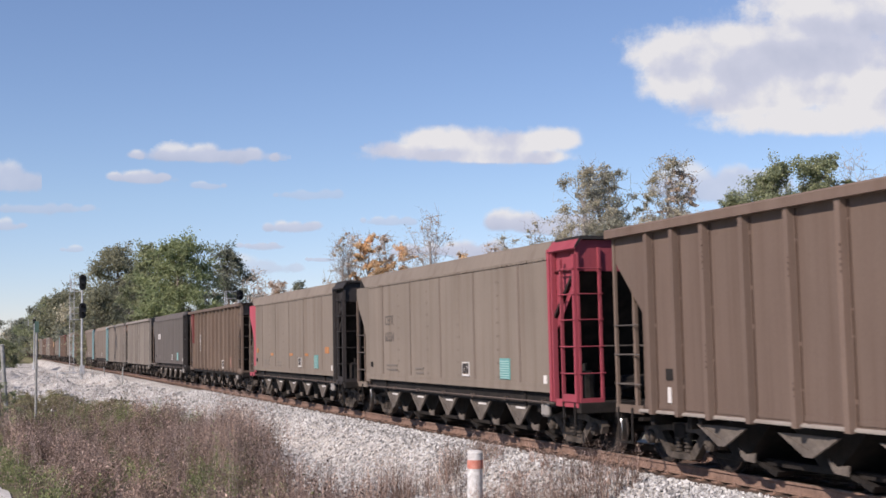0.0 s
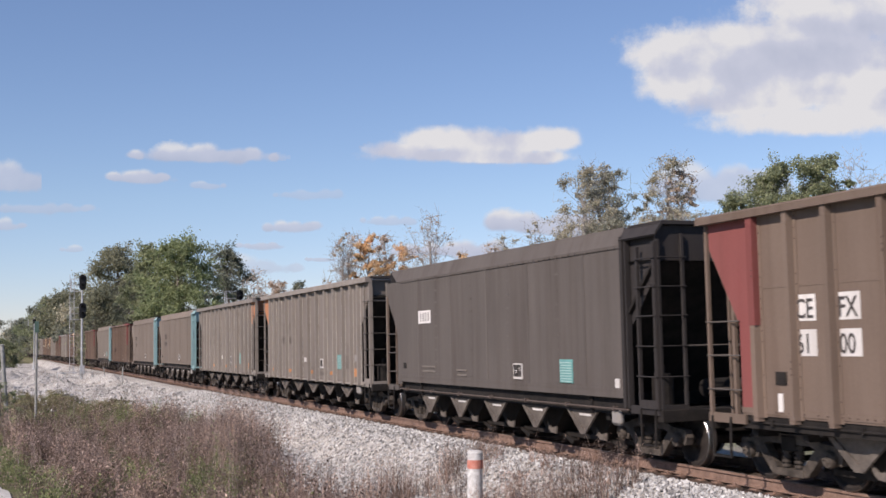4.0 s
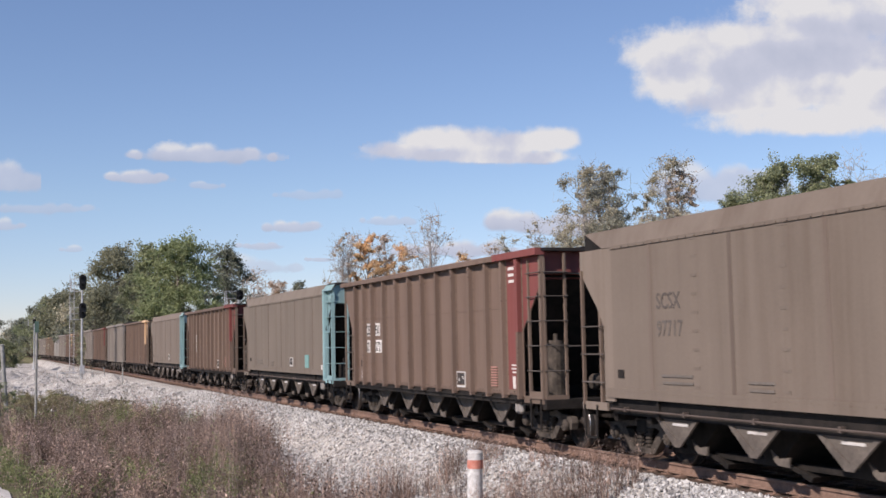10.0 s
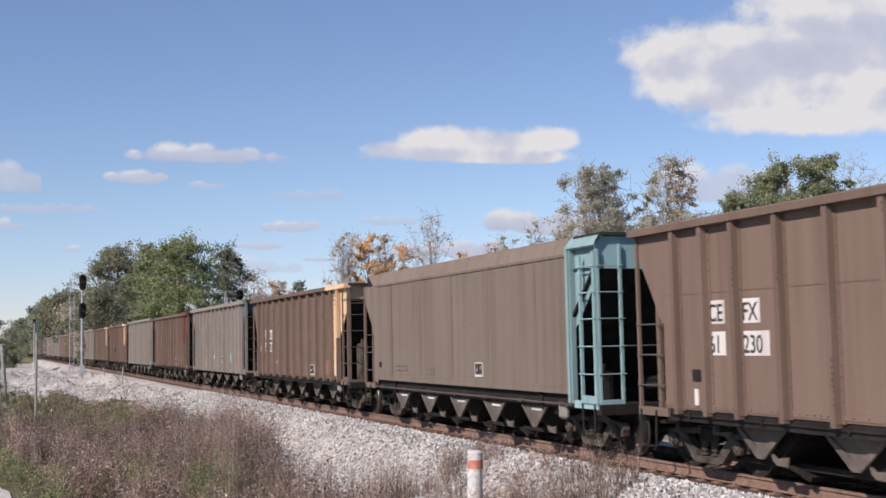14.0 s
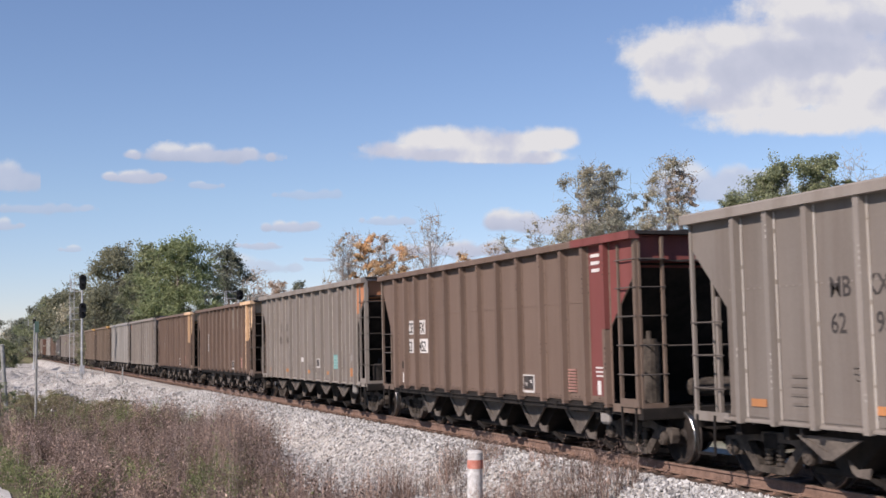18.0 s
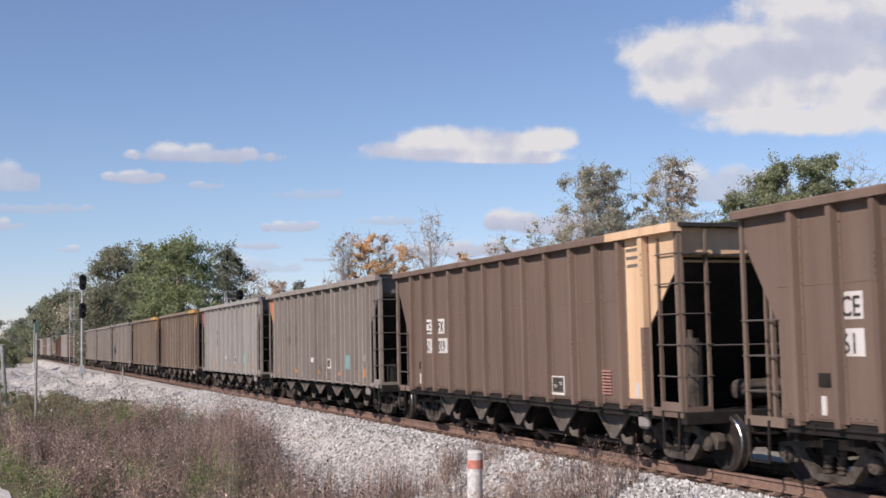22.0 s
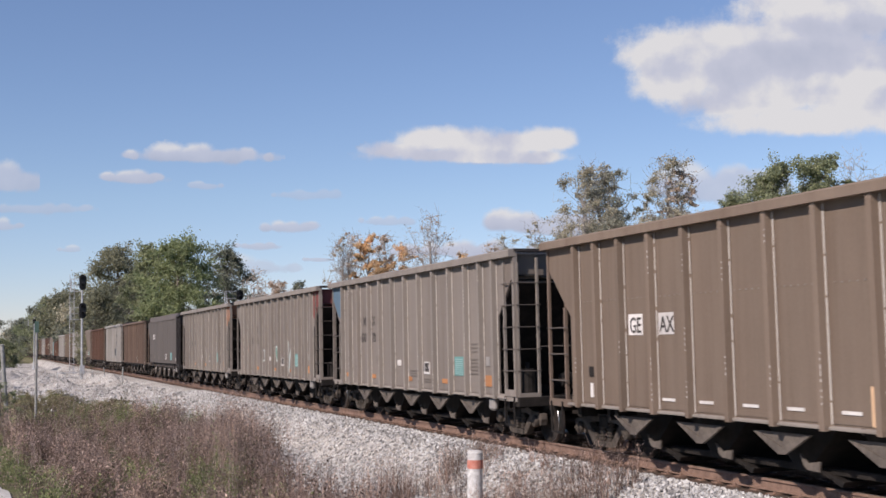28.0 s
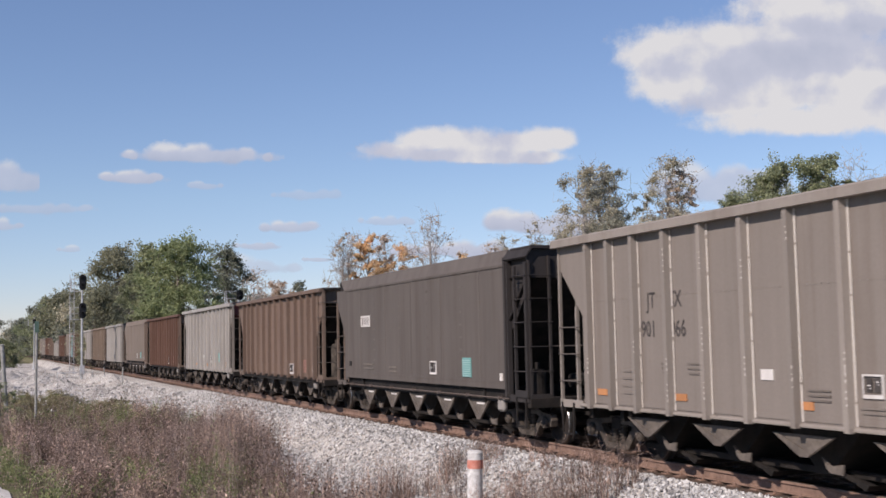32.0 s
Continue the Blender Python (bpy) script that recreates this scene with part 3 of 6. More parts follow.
def chute_plate(half, low, hi):
    """Triangular side plate with a raised rim; half its width at the top and the height of its foot."""
    def build(bm):
        prism(bm, [(-half, hi), (half, hi), (0.05, low + 0.03), (-0.05, low + 0.03)], "x", -1.47, -1.44)
        prism(bm, [(-half - 0.02, hi), (-half + 0.07, hi), (0.0, low + 0.10), (half - 0.07, hi), (half + 0.02, hi), (0.08, low), (-0.08, low)], "x", -1.50, -1.46)
    return build


PLATES = {"smooth": (0.64, 0.54, 1.03), "grey": (0.62, 0.65, 0.95), "brown": (0.60, 0.52, 0.985)}


def lower_beam(bm):
    box(bm, -0.92, -0.82, -5.0, 5.0, 0.36, 0.46, 0.01)


def sheet_seam(bm):
    box(bm, -HALF_W - 0.005, -HALF_W + 0.01, -5.75, 6.05, 2.962, 2.976)


def chord_cap(kind):
    lead, lad, foot, lo, hi = SHAPE[kind][:5]
    return lambda bm: box(bm, -HALF_W - 0.157 if kind == "grey" else -HALF_W - 0.152, -HALF_W + 0.055, -lead - 0.03, -4.6, lo - 0.006, hi + 0.006)


def chute_mark(bm):
    box(bm, -1.478, -1.468, -0.30, 0.14, 0.88, 0.92)


def chute_door(bm):
    prism(bm, [(-0.10, 0.40), (-0.16, 0.44), (-0.66, 0.30), (-0.60, 0.22)], "x", -0.98, 0.98)


def door_lug(bm):
    # forked wedge of the door gear beside the chute's foot
    prism(bm, [(-0.14, 0.66), (-0.30, 0.545), (-0.56, 0.585), (-0.54, 0.44), (-0.30, 0.45), (-0.22, 0.50)], "x", -1.30, -1.27)


def side_frame(bm):
    # cast frame seen from the side: arched top, dropped centre, window for the springs
    x0, x1 = -1.10, -0.96
    prism(bm, [(-1.14, 0.50), (-1.10, 0.62), (-0.72, 0.66), (-0.45, 0.74), (0.45, 0.74), (0.72, 0.66), (1.10, 0.62), (1.14, 0.50), (0.74, 0.50), (0.46, 0.60), (-0.46, 0.60), (-0.74, 0.50)], "x", x0, x1)
    prism(bm, [(-0.74, 0.52), (-0.58, 0.58), (-0.28, 0.27), (-0.28, 0.15), (-0.40, 0.17)], "x", x0, x1)
    prism(bm, [(0.74, 0.52), (0.58, 0.58), (0.28, 0.27), (0.28, 0.15), (0.40, 0.17)], "x", x0, x1)
    box(bm, x0 - 0.02, x1, -0.32, 0.32, 0.14, 0.25, 0.01)
    for s in (-1, 1):
        prism(bm, [(s * 0.78, 0.52), (s * 0.80, 0.36), (s * 0.72, 0.36), (s * 0.66, 0.52)], "x", x0, x1)
        prism(bm, [(s * 1.02, 0.52), (s * 1.05, 0.38), (s * 1.10, 0.38), (s * 1.14, 0.52)], "x", x0, x1)


def spring(bm):
    for k in range(5):
        z = 0.27 + k * 0.065
        rod(bm, (-1.03, 0, z), (-1.03, 0, z + 0.036), 0.075, n=10)
    rod(bm, (-1.03, 0, 0.25), (-1.03, 0, 0.60), 0.05, n=8)


def bolster(bm):
    box(bm, -1.12, 1.12, -0.16, 0.16, 0.50, 0.72, 0.02)


def wheelset(bm):
    rod(bm, (-1.0, 0, 0), (1.0, 0, 0), 0.085, n=12)
    for s in (-1, 1):
        prof = [(0.60, 0.10), (0.61, 0.36), (0.645, 0.40), (0.665, 0.485), (0.69, 0.49), (0.705, 0.462), (0.80, 0.452), (0.81, 0.40), (0.775, 0.36), (0.755, 0.16), (0.79, 0.13), (0.80, 0.10)]
        lathe_x(bm, [(s * x, r) for x, r in prof], 30)


def tread_ring(bm):
    n = 30
    rings = [[bm.verts.new((-x, r * math.cos(2 * math.pi * k / n), r * math.sin(2 * math.pi * k / n))) for k in range(n)] for x, r in ((0.712, 0.4635), (0.796, 0.4565), (0.806, 0.447))]
    for p, q in zip(rings, rings[1:]):
        for k in range(n):
            bm.faces.new((p[k], p[(k + 1) % n], q[(k + 1) % n], q[k]))


def bearing(bm):
    lathe_x(bm, [(-1.0, 0.10), (-1.13, 0.125), (-1.17, 0.11), (-1.185, 0.07)], 14)
    for k in range(3):
        a = 2 * math.pi * k / 3
        rod(bm, (-1.18, 0.05 * math.cos(a), 0.05 * math.sin(a)), (-1.205, 0.05 * math.cos(a), 0.05 * math.sin(a)), 0.018, n=6)


def brake_beam(bm):
    rod(bm, (-0.85, 0, 0.34), (0.85, 0, 0.34), 0.045, n=8)
    for s in (-1, 1):
        prism(bm, [(-0.08, 0.25), (0.04, 0.22), (0.06, 0.60), (-0.04, 0.62)], "x", s * 0.72 - 0.06, s * 0.72 + 0.06)


def reservoir(bm):
    lathe_x(bm, [(-0.52, 0.05), (-0.49, 0.14), (-0.43, 0.165), (0.43, 0.165), (0.49, 0.14), (0.52, 0.05)], 16)


def brake_cylinder(kind):
    tall = 1.12 if kind == "brown" else 0.52
    def build(bm):
        for z0, z1, r in ((0.0, tall, 0.19), (tall, tall + 0.06, 0.15), (tall + 0.06, tall + 0.2, 0.05)):
            rod(bm, (0, 0, z0), (0, 0, z1), r, n=14)
    return build


def hand_wheel(bm):
    n = 20
    for k in range(n):
        a, b = 2 * math.pi * k / n, 2 * math.pi * (k + 1) / n
        rod(bm, (0.28 * math.cos(a), 0, 0.28 * math.sin(a)), (0.28 * math.cos(b), 0, 0.28 * math.sin(b)), 0.016, n=5)
    for k in range(4):
        a = 2 * math.pi * k / 4
        rod(bm, (0, 0, 0), (0.28 * math.cos(a), 0, 0.28 * math.sin(a)), 0.012, n=5)


def release_valve(bm):
    box(bm, -HALF_W + 0.02, -HALF_W + 0.16, -0.15, 0.13, 0.78, 1.06, 0.05)


def air_pipe(bm):
    rod(bm, (-HALF_W + 0.0, -5.9, 1.075), (-HALF_W + 0.0, 5.9, 1.075), 0.019, n=6)
    for k in range(7):
        y = -5.4 + k * 1.8
        box(bm, -HALF_W - 0.025, -HALF_W + 0.06, y - 0.025, y + 0.025, 1.04, 1.12)


def coal_heap(bm):
    nx, ny = 8, 40
    grid = []
    for j in range(ny + 1):
        row = []
        for i in range(nx + 1):
            u, w = i / nx * 2 - 1, j / ny * 2 - 1
            z = 3.62 + (0.72 + 0.14 * math.cos(w * 7.5)) * (1 - u * u) ** 0.6 * min(1.0, (1 - abs(w)) * 3.0) ** 0.8
            z += 0.09 * noise.noise((u * 3, w * 22, 4.0)) + 0.05 * noise.noise((u * 8, w * 60, 1.0))
            row.append(bm.verts.new((u * (HALF_W - 0.04), w * (CORNER - 0.12), z)))
        grid.append(row)
    for j in range(ny):
        for i in range(nx):
            bm.faces.new((grid[j][i], grid[j][i + 1], grid[j + 1][i + 1], grid[j + 1][i]))


def coal_heap_low(bm):
    coal_heap(bm)
    for v in bm.verts:
        v.co.z = 3.6 + (v.co.z - 3.62) * 0.45


def plate(y0, y1, z0, z1, proud=0.016):
    """A thin painted panel on the near side sheet."""
    def build(bm):
        box(bm, -HALF_W - proud, -HALF_W + 0.004, y0, y1, z0, z1)
    return build


def bars(y0, y1, z0, z1, n, proud=0.017, fill=0.5):
    def build(bm):
        h = (z1 - z0) / n
        for k in range(n):
            inset = 0.0 if k % 3 else 0.03
            box(bm, -HALF_W - proud, -HALF_W + 0.004, y0, y1 - inset, z0 + h * k, z0 + h * (k + fill))
    return build


def stencil_box(y0, z0, w=0.42, h=0.32):
    """White frame of an inspection stencil."""
    def build(bm):
        e, p = 0.024, 0.026
        o = [(y0, z0), (y0 + w, z0), (y0 + w, z0 + h), (y0, z0 + h)]
        i = [(y0 + e, z0 + e * 2), (y0 + w - e, z0 + e * 2), (y0 + w - e, z0 + h - e), (y0 + e, z0 + h - e)]
        vo = [bm.verts.new((-HALF_W - p, *q)) for q in o]
        vi = [bm.verts.new((-HALF_W - p, *q)) for q in i]
        bo = [bm.verts.new((-HALF_W, *q)) for q in o]
        for k in range(4):
            n = (k + 1) % 4
            bm.faces.new((vo[k], vo[n], vi[n], vi[k]))
            bm.faces.new((vo[k], bo[k], bo[n], vo[n]))
    return build


def stencil_panel(y0, z0, side, w=0.42, h=0.32):
    def build(bm):
        a = y0 + 0.05 + side * (w / 2 - 0.03)
        box(bm, -HALF_W - 0.022, -HALF_W + 0.004, a, a + w / 2 - 0.075, z0 + 0.085, z0 + h - 0.05)
    return build


def lettering(text, size, y_left, z, out=0.005):
    """Built-in font turned into a mesh on the near side, reading from far to near end."""
    key = "text_%s_%.2f" % (text, size)
    if key not in MESHES:
        cu = bpy.data.curves.new(key, "FONT")
        cu.body, cu.size, cu.extrude, cu.offset, cu.resolution_u = text, size * 1.38, 0.002, size * 0.012, 3
        ob = bpy.data.objects.new(key, cu)
        scene.collection.objects.link(ob)
        dg = bpy.context.evaluated_depsgraph_get()
        me = bpy.data.meshes.new_from_object(ob.evaluated_get(dg))
        bpy.data.objects.remove(ob)
        me.materials.clear()
        me.materials.append(None)
        MESHES[key] = me
    at = Matrix.Translation((-HALF_W - out, y_left, z)) @ Matrix(((0, 0, -1, 0), (-0.82, 0, 0, 0), (0, 1, 0, 0), (0, 0, 0, 1)))
    return MESHES[key], at


MIRROR = Matrix.Rotation(math.pi, 4, "Z")
WHEELSETS = []
CARS = []


def hopper_car(smooth, body, lead, trail, label, coal=True, stripe=0):
    """One car in its own space: rails at z = HEAD, leading end at -y, the side towards the eye at -x."""
    car = empty("coal_hopper_car")
    tagged(car, label, "hopper car", "coal hopper cars of the train")
    kind = "smooth" if smooth else ("grey" if body in (GREY, PALE, TANBROWN, UMBER) else "brown")
    frame_paint = {GREY: RUBBED, PALE: PALE_POST}.get(body, body)
    for turn in (None, MIRROR):
        if smooth:
            piece("side_sheet", shared("side_smooth", side_smooth), body, car, turn)
            piece("top_slant", shared("top_slant", top_slant), body, car, turn)
            for y in SEAMS:
                m = Matrix.Translation((0, y, 0))
                piece("weld_seam", shared("seam", seam), SLATE if body is SLATE else SEAM, car, m if turn is None else turn @ m)
        else:
            piece("side_sheet", shared("side_ribbed_" + kind, side_ribbed(kind)), body, car, turn if turn is None else Matrix.Diagonal((-1, 1, 1, 1)))
            piece("top_chord", shared("top_chord_" + kind, top_chord(kind)), frame_paint, car, turn if turn is None else Matrix.Diagonal((-1, 1, 1, 1)))
            for y in POSTS[kind]:
                m = Matrix.Translation((0, y, 0))
                piece("side_post", shared("side_post_" + kind, side_post(kind)), frame_paint, car, m if turn is None else Matrix.Diagonal((-1, 1, 1, 1)) @ m)
        if smooth:
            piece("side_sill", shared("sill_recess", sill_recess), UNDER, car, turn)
        else:
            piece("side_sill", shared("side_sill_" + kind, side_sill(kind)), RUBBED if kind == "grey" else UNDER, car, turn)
        piece("air_pipe", shared("air_pipe", air_pipe), PIPE if smooth else UNDER, car, turn)
    # ends: the builders draw the +y end on the -x side; flips give the other three corners
    near_lead = Matrix.Diagonal((1, -1, 1, 1))
    for end_paint, leading in ((trail, False), (lead, True)):
        tip = near_lead if leading else Matrix.Identity(4)
        m = near_lead @ Matrix.Translation((0, SHAPE[kind][0] - CORNER, 0)) if leading else Matrix.Identity(4)
        if smooth and not leading:
            # Trailing wall near black: shade of the open end put into the colour.
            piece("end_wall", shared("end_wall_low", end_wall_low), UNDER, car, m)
        else:
            piece("end_wall", shared("end_wall_smooth", end_wall_smooth) if smooth else shared("end_wall", end_wall), end_paint, car, m)
        if not smooth:
            piece("end_coping", shared("end_coping", end_coping), BLACK if leading else frame_paint, car, m @ Matrix.Translation((0, 0, SHAPE[kind][4] - 0.05)))
        # Slope sheet and bulkhead near black: shade of the end bay put in.
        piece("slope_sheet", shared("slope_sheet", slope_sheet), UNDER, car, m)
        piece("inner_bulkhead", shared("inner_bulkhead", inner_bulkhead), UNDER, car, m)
        lad = end_paint if smooth else (RUBBED if body in (GREY, PALE) else BROWN_DARK)
        iron = end_paint if smooth and leading else (RUBBED if body in (GREY, PALE) else BROWN_DARK)
        if smooth:
            if leading:
                piece("corner_post", shared("corner_post", corner_post), end_paint, car, m)
                piece("end_cap", shared("end_cap", end_cap), end_paint, car, m)
                piece("end_roof", shared("end_roof", end_roof), BLACK, car, m)
            if leading:
                piece("end_wing", shared("end_wing", end_wing), end_paint, car, m)
            else:
                piece("tail_wing", shared("tail_wing", tail_wing), end_paint, car, m)
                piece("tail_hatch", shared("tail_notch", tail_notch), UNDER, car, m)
        if leading:
            a = piece("side_ladder", shared("ladder_side_" + kind, ladder_side(kind)), lad, car, near_lead)
            b = piece("end_ladder", shared("ladder_end", ladder_end), iron, car, m)
            for z in SHAPE[kind][7]:
                piece("rung", shared("rung_side_" + kind, rung_side(kind)), lad if smooth else SLATE, a, Matrix.Translation((0, 0, z)))
                piece("rung", shared("rung_end", rung_end), iron if smooth else SLATE, b, Matrix.Translation((0, 0, z)))
        else:
            piece("corner_stanchion", shared("corner_stanchion_" + kind, corner_stanchion(kind)), iron, car, m)
            for z in (1.52, 2.02, 2.52):
                piece("grab_iron", shared("tail_grab", tail_grab), SLATE, car, Matrix.Translation((0, 0, z)))
        piece("step_stirrup", shared("step_stirrup", step_stirrup), UNDER, car, m)
        piece("grab_rail", shared("grab_rail", grab_rail), SLATE, car, m)
        piece("end_sill", shared("end_sill", end_sill), UNDER, car, m)
        piece("step_plate", shared("step_plate", step_plate), lad, car, m)
        piece("coupler", shared("coupler", coupler), UNDER, car, tip)
        piece("air_hose", shared("air_hose", air_hose), UNDER, car, tip)
    for turn in (None, MIRROR):
        piece("lower_beam", shared("lower_beam", lower_beam), UNDER, car, turn)
    if kind == "brown" or body is TANBROWN:
        if kind == "brown":
            piece("sheet_seam", shared("sheet_seam", sheet_seam), body, car)
        if lead is not body and lead is not BROWN_DARK:
            piece("chord_cap", shared("chord_cap_" + kind, chord_cap(kind)), lead, car)
    if smooth:
        tagged(piece("weld_pattern", shared("stitch_marks", stitch_marks), SLATE if body is SLATE else WELD, car), "rows of small plug weld dashes", kind="stuff")
    elif kind == "brown" or body is UMBER:
        tagged(piece("rust_speckle", shared("paint_chips_%s_%d" % (kind, len(CARS) % 3), paint_chips(len(CARS) % 3, kind)), RUST_SPOT, car), "small rust spots along the posts and sill", kind="stuff")
    else:
        tagged(piece("riveted_seam", shared("rivet_row", rivet_row), RUBBED, car), "row of tiny worn rivets", kind="stuff")
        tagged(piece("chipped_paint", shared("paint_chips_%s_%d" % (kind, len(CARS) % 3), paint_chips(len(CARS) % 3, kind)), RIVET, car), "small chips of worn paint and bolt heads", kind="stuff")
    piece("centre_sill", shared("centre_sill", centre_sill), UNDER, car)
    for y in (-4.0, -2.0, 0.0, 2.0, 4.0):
        # Set-in chutes are near black: the shade between plates is put into the colour.
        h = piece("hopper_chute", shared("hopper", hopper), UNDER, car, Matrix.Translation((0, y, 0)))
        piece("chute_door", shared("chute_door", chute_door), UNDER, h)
        piece("chute_plate", shared("chute_plate_" + kind, chute_plate(*PLATES[kind])), HOPPER, h, Matrix.Translation((0.14, 0, 0)) if kind == "brown" else None, "dusty triangular side plate")
        piece("chute_plate", shared("chute_plate_" + kind, chute_plate(*PLATES[kind])), HOPPER, h, MIRROR)
        piece("door_wedge", shared("door_lug", door_lug), HOPPER, h)
        if smooth:
            piece("chute_mark", shared("chute_mark", chute_mark), WHITE, h)
    for c in (-BOGIE, BOGIE):
        piece("bolster", shared("bolster", bolster), UNDER, car, Matrix.Translation((0, c, HEAD)))
        for turn in (Matrix.Identity(4), MIRROR):
            f = piece("bogie_side_frame", shared("side_frame", side_frame), TRUCK, car, Matrix.Translation((0, c, HEAD)) @ turn)
            for y in (-0.14, 0.14):
                piece("spring", shared("spring", spring), TRUCK, f, Matrix.Translation((0, y, 0)))
            for y in (-0.89, 0.89):
                piece("bearing_cap", shared("bearing", bearing), TRUCK, f, Matrix.Translation((0, y, WHEEL_R)))
        for y in (-0.38, 0.38):
            piece("brake_beam", shared("brake_beam", brake_beam), UNDER, car, Matrix.Translation((0, c + y, HEAD)))
    for y in AXLES:
        w = piece("wheelset", shared("wheelset", wheelset), WHEEL, car, Matrix.Translation((0, y, WHEEL_R + HEAD)))
        piece("tread", shared("tread", tread_ring), TREAD, w)
        piece("tread", shared("tread", tread_ring), TREAD, w, MIRROR)
        WHEELSETS.append((w, y, len(CARS)))
    piece("air_reservoir", shared("reservoir", reservoir), TRUCK if kind == "brown" else UNDER, car, Matrix.Translation((0.2, -6.2, 1.42)))
    piece("brake_cylinder", shared("brake_cylinder_" + kind, brake_cylinder(kind)), TRUCK if kind == "brown" else UNDER, car, Matrix.Translation((-0.95, -5.95, 1.1)))
    piece("brake_wheel", shared("hand_wheel", hand_wheel), UNDER, car, Matrix.Translation((0.75, -7.02, 2.0)))
    piece("release_valve", shared("release_valve", release_valve), PALE, car, Matrix.Translation((0, -5.35, 0)))
    if coal:
        piece("coal_load", shared("coal_heap", coal_heap) if coal == 2 else shared("coal_heap_low", coal_heap_low), COAL, car, None, "black coal heaped in the hopper")
    CARS.append(car)
    return car


# ---- the train: body, leading end, trailing end, coal, markings ----
def mark(car, name, build_key, build, material, label):
    ob = piece(name, shared(build_key, build), material, car, None, label)
    if name in ("label_writing", "fine_print", "stencil_writing", "name_strokes"):
        tagged(ob, label, kind="stuff")


def inspection_stencil(car, key, y0, z0, w=0.42, h=0.32):
    mark(car, "stencil_frame", "stencil_frame_" + key, stencil_box(y0, z0, w, h), WHITE, "white inspection stencil frame")
    for q in (0, 1):
        mark(car, "stencil_panel", "stencil_panel_%s_%d" % (key, q), stencil_panel(y0, z0, q, w, h), LETTER, "dark stencil panel")
        mark(car, "stencil_writing", "stencil_lines_%s_%d" % (key, q), bars(y0 + 0.07 + q * (w / 2 - 0.03), y0 + 0.07 + q * (w / 2 - 0.03) + w / 2 - 0.13, z0 + h * (0.55 - 0.15 * q), z0 + h * (0.55 - 0.15 * q) + 0.07, 2, 0.026, 0.45), WHITE, "white stencilled figures too small to read")


def grey_markings(car, seed):
    for y in (-5.6, -2.9, -0.4, 2.6, 5.1):
        big = y == -5.6
        mark(car, "orange_patch", "patch_%.1f" % y, plate(y, y + (0.46 if big else 0.34), SILL + 0.2, SILL + (0.44 if big else 0.31)), PATCH, "small faded orange paint patch")
    mark(car, "label_panel", "teal_panel", plate(-3.92, -3.38, 1.5, 1.94), TEAL, "teal label panel of writing")
    mark(car, "label_writing", "teal_lines", bars(-3.89, -3.41, 1.53, 1.92, 8, 0.026, 0.3), PALE_TEAL, "pale writing too small to read")
    inspection_stencil(car, "g", -1.72, 1.5, 0.36, 0.30)
    mark(car, "white_tag", "white_tag_g", plate(0.42, 0.7, 1.68, 1.83), WHITE, "small white tag")
    mark(car, "fine_print", "fine_g0", bars(3.0, 3.3, 1.72, 1.95, 3, 0.017, 0.35), FINE, "faded fine print")
    mark(car, "fine_print", "fine_g1", bars(-4.75, -4.3, 1.55, 1.95, 5, 0.017, 0.35), FINE, "faded fine print")
    mark(car, "fine_print", "fine_g2", bars(-0.75, -0.3, 1.42, 1.62, 3, 0.017, 0.35), FINE, "faded fine print")
    mark(car, "fine_print", "fine_g3", bars(-1.75, -1.3, 1.3, 1.42, 2, 0.017, 0.35), FINE, "faded fine print")
    mark(car, "fine_print", "fine_g4", bars(4.2, 4.55, 1.35, 1.85, 4, 0.015, 0.3), FINE, "faded fine print")
    mark(car, "fine_print", "fine_g5", bars(2.2, 2.55, 1.72, 1.95, 3, 0.015, 0.35), FINE, "faded fine print")
    mark(car, "fine_print", "fine_g6", bars(-4.75, -4.4, 2.05, 2.3, 3, 0.015, 0.35), FINE, "faded fine print")
    mark(car, "pink_dot", "pink_dot_g", lambda bm: prism(bm, [(-5.0 + 0.05 * math.cos(a * math.pi / 4), 1.5 + 0.05 * math.sin(a * math.pi / 4)) for a in range(8)], "x", -HALF_W - 0.01, -HALF_W + 0.002), PINK, "small round pink-red sticker")
    mark(car, "data_tag", "end_tag_g", plate(-5.42, -5.22, 1.75, 1.95), PALE, "pale data tag")


def brown_markings(car, seed):
    inspection_stencil(car, "b", -2.66, 1.24, 0.5, 0.36)
    mark(car, "label_writing", "rose_lines", bars(-4.46, -4.06, 1.32, 1.77, 8, 0.024, 0.5), ROSE, "pink label of fine writing")
    mark(car, "white_tag", "end_tag_b", plate(-5.38, -5.26, 1.3, 1.55), WHITE, "small white tag")
    mark(car, "white_tag", "end_tag_b2", plate(5.14, 5.24, 1.25, 1.5), WHITE, "small white tag")
    mark(car, "route_plate", "route_plate_b", plate(5.05, 5.28, 1.62, 1.8), UNDER, "dark routing plate")


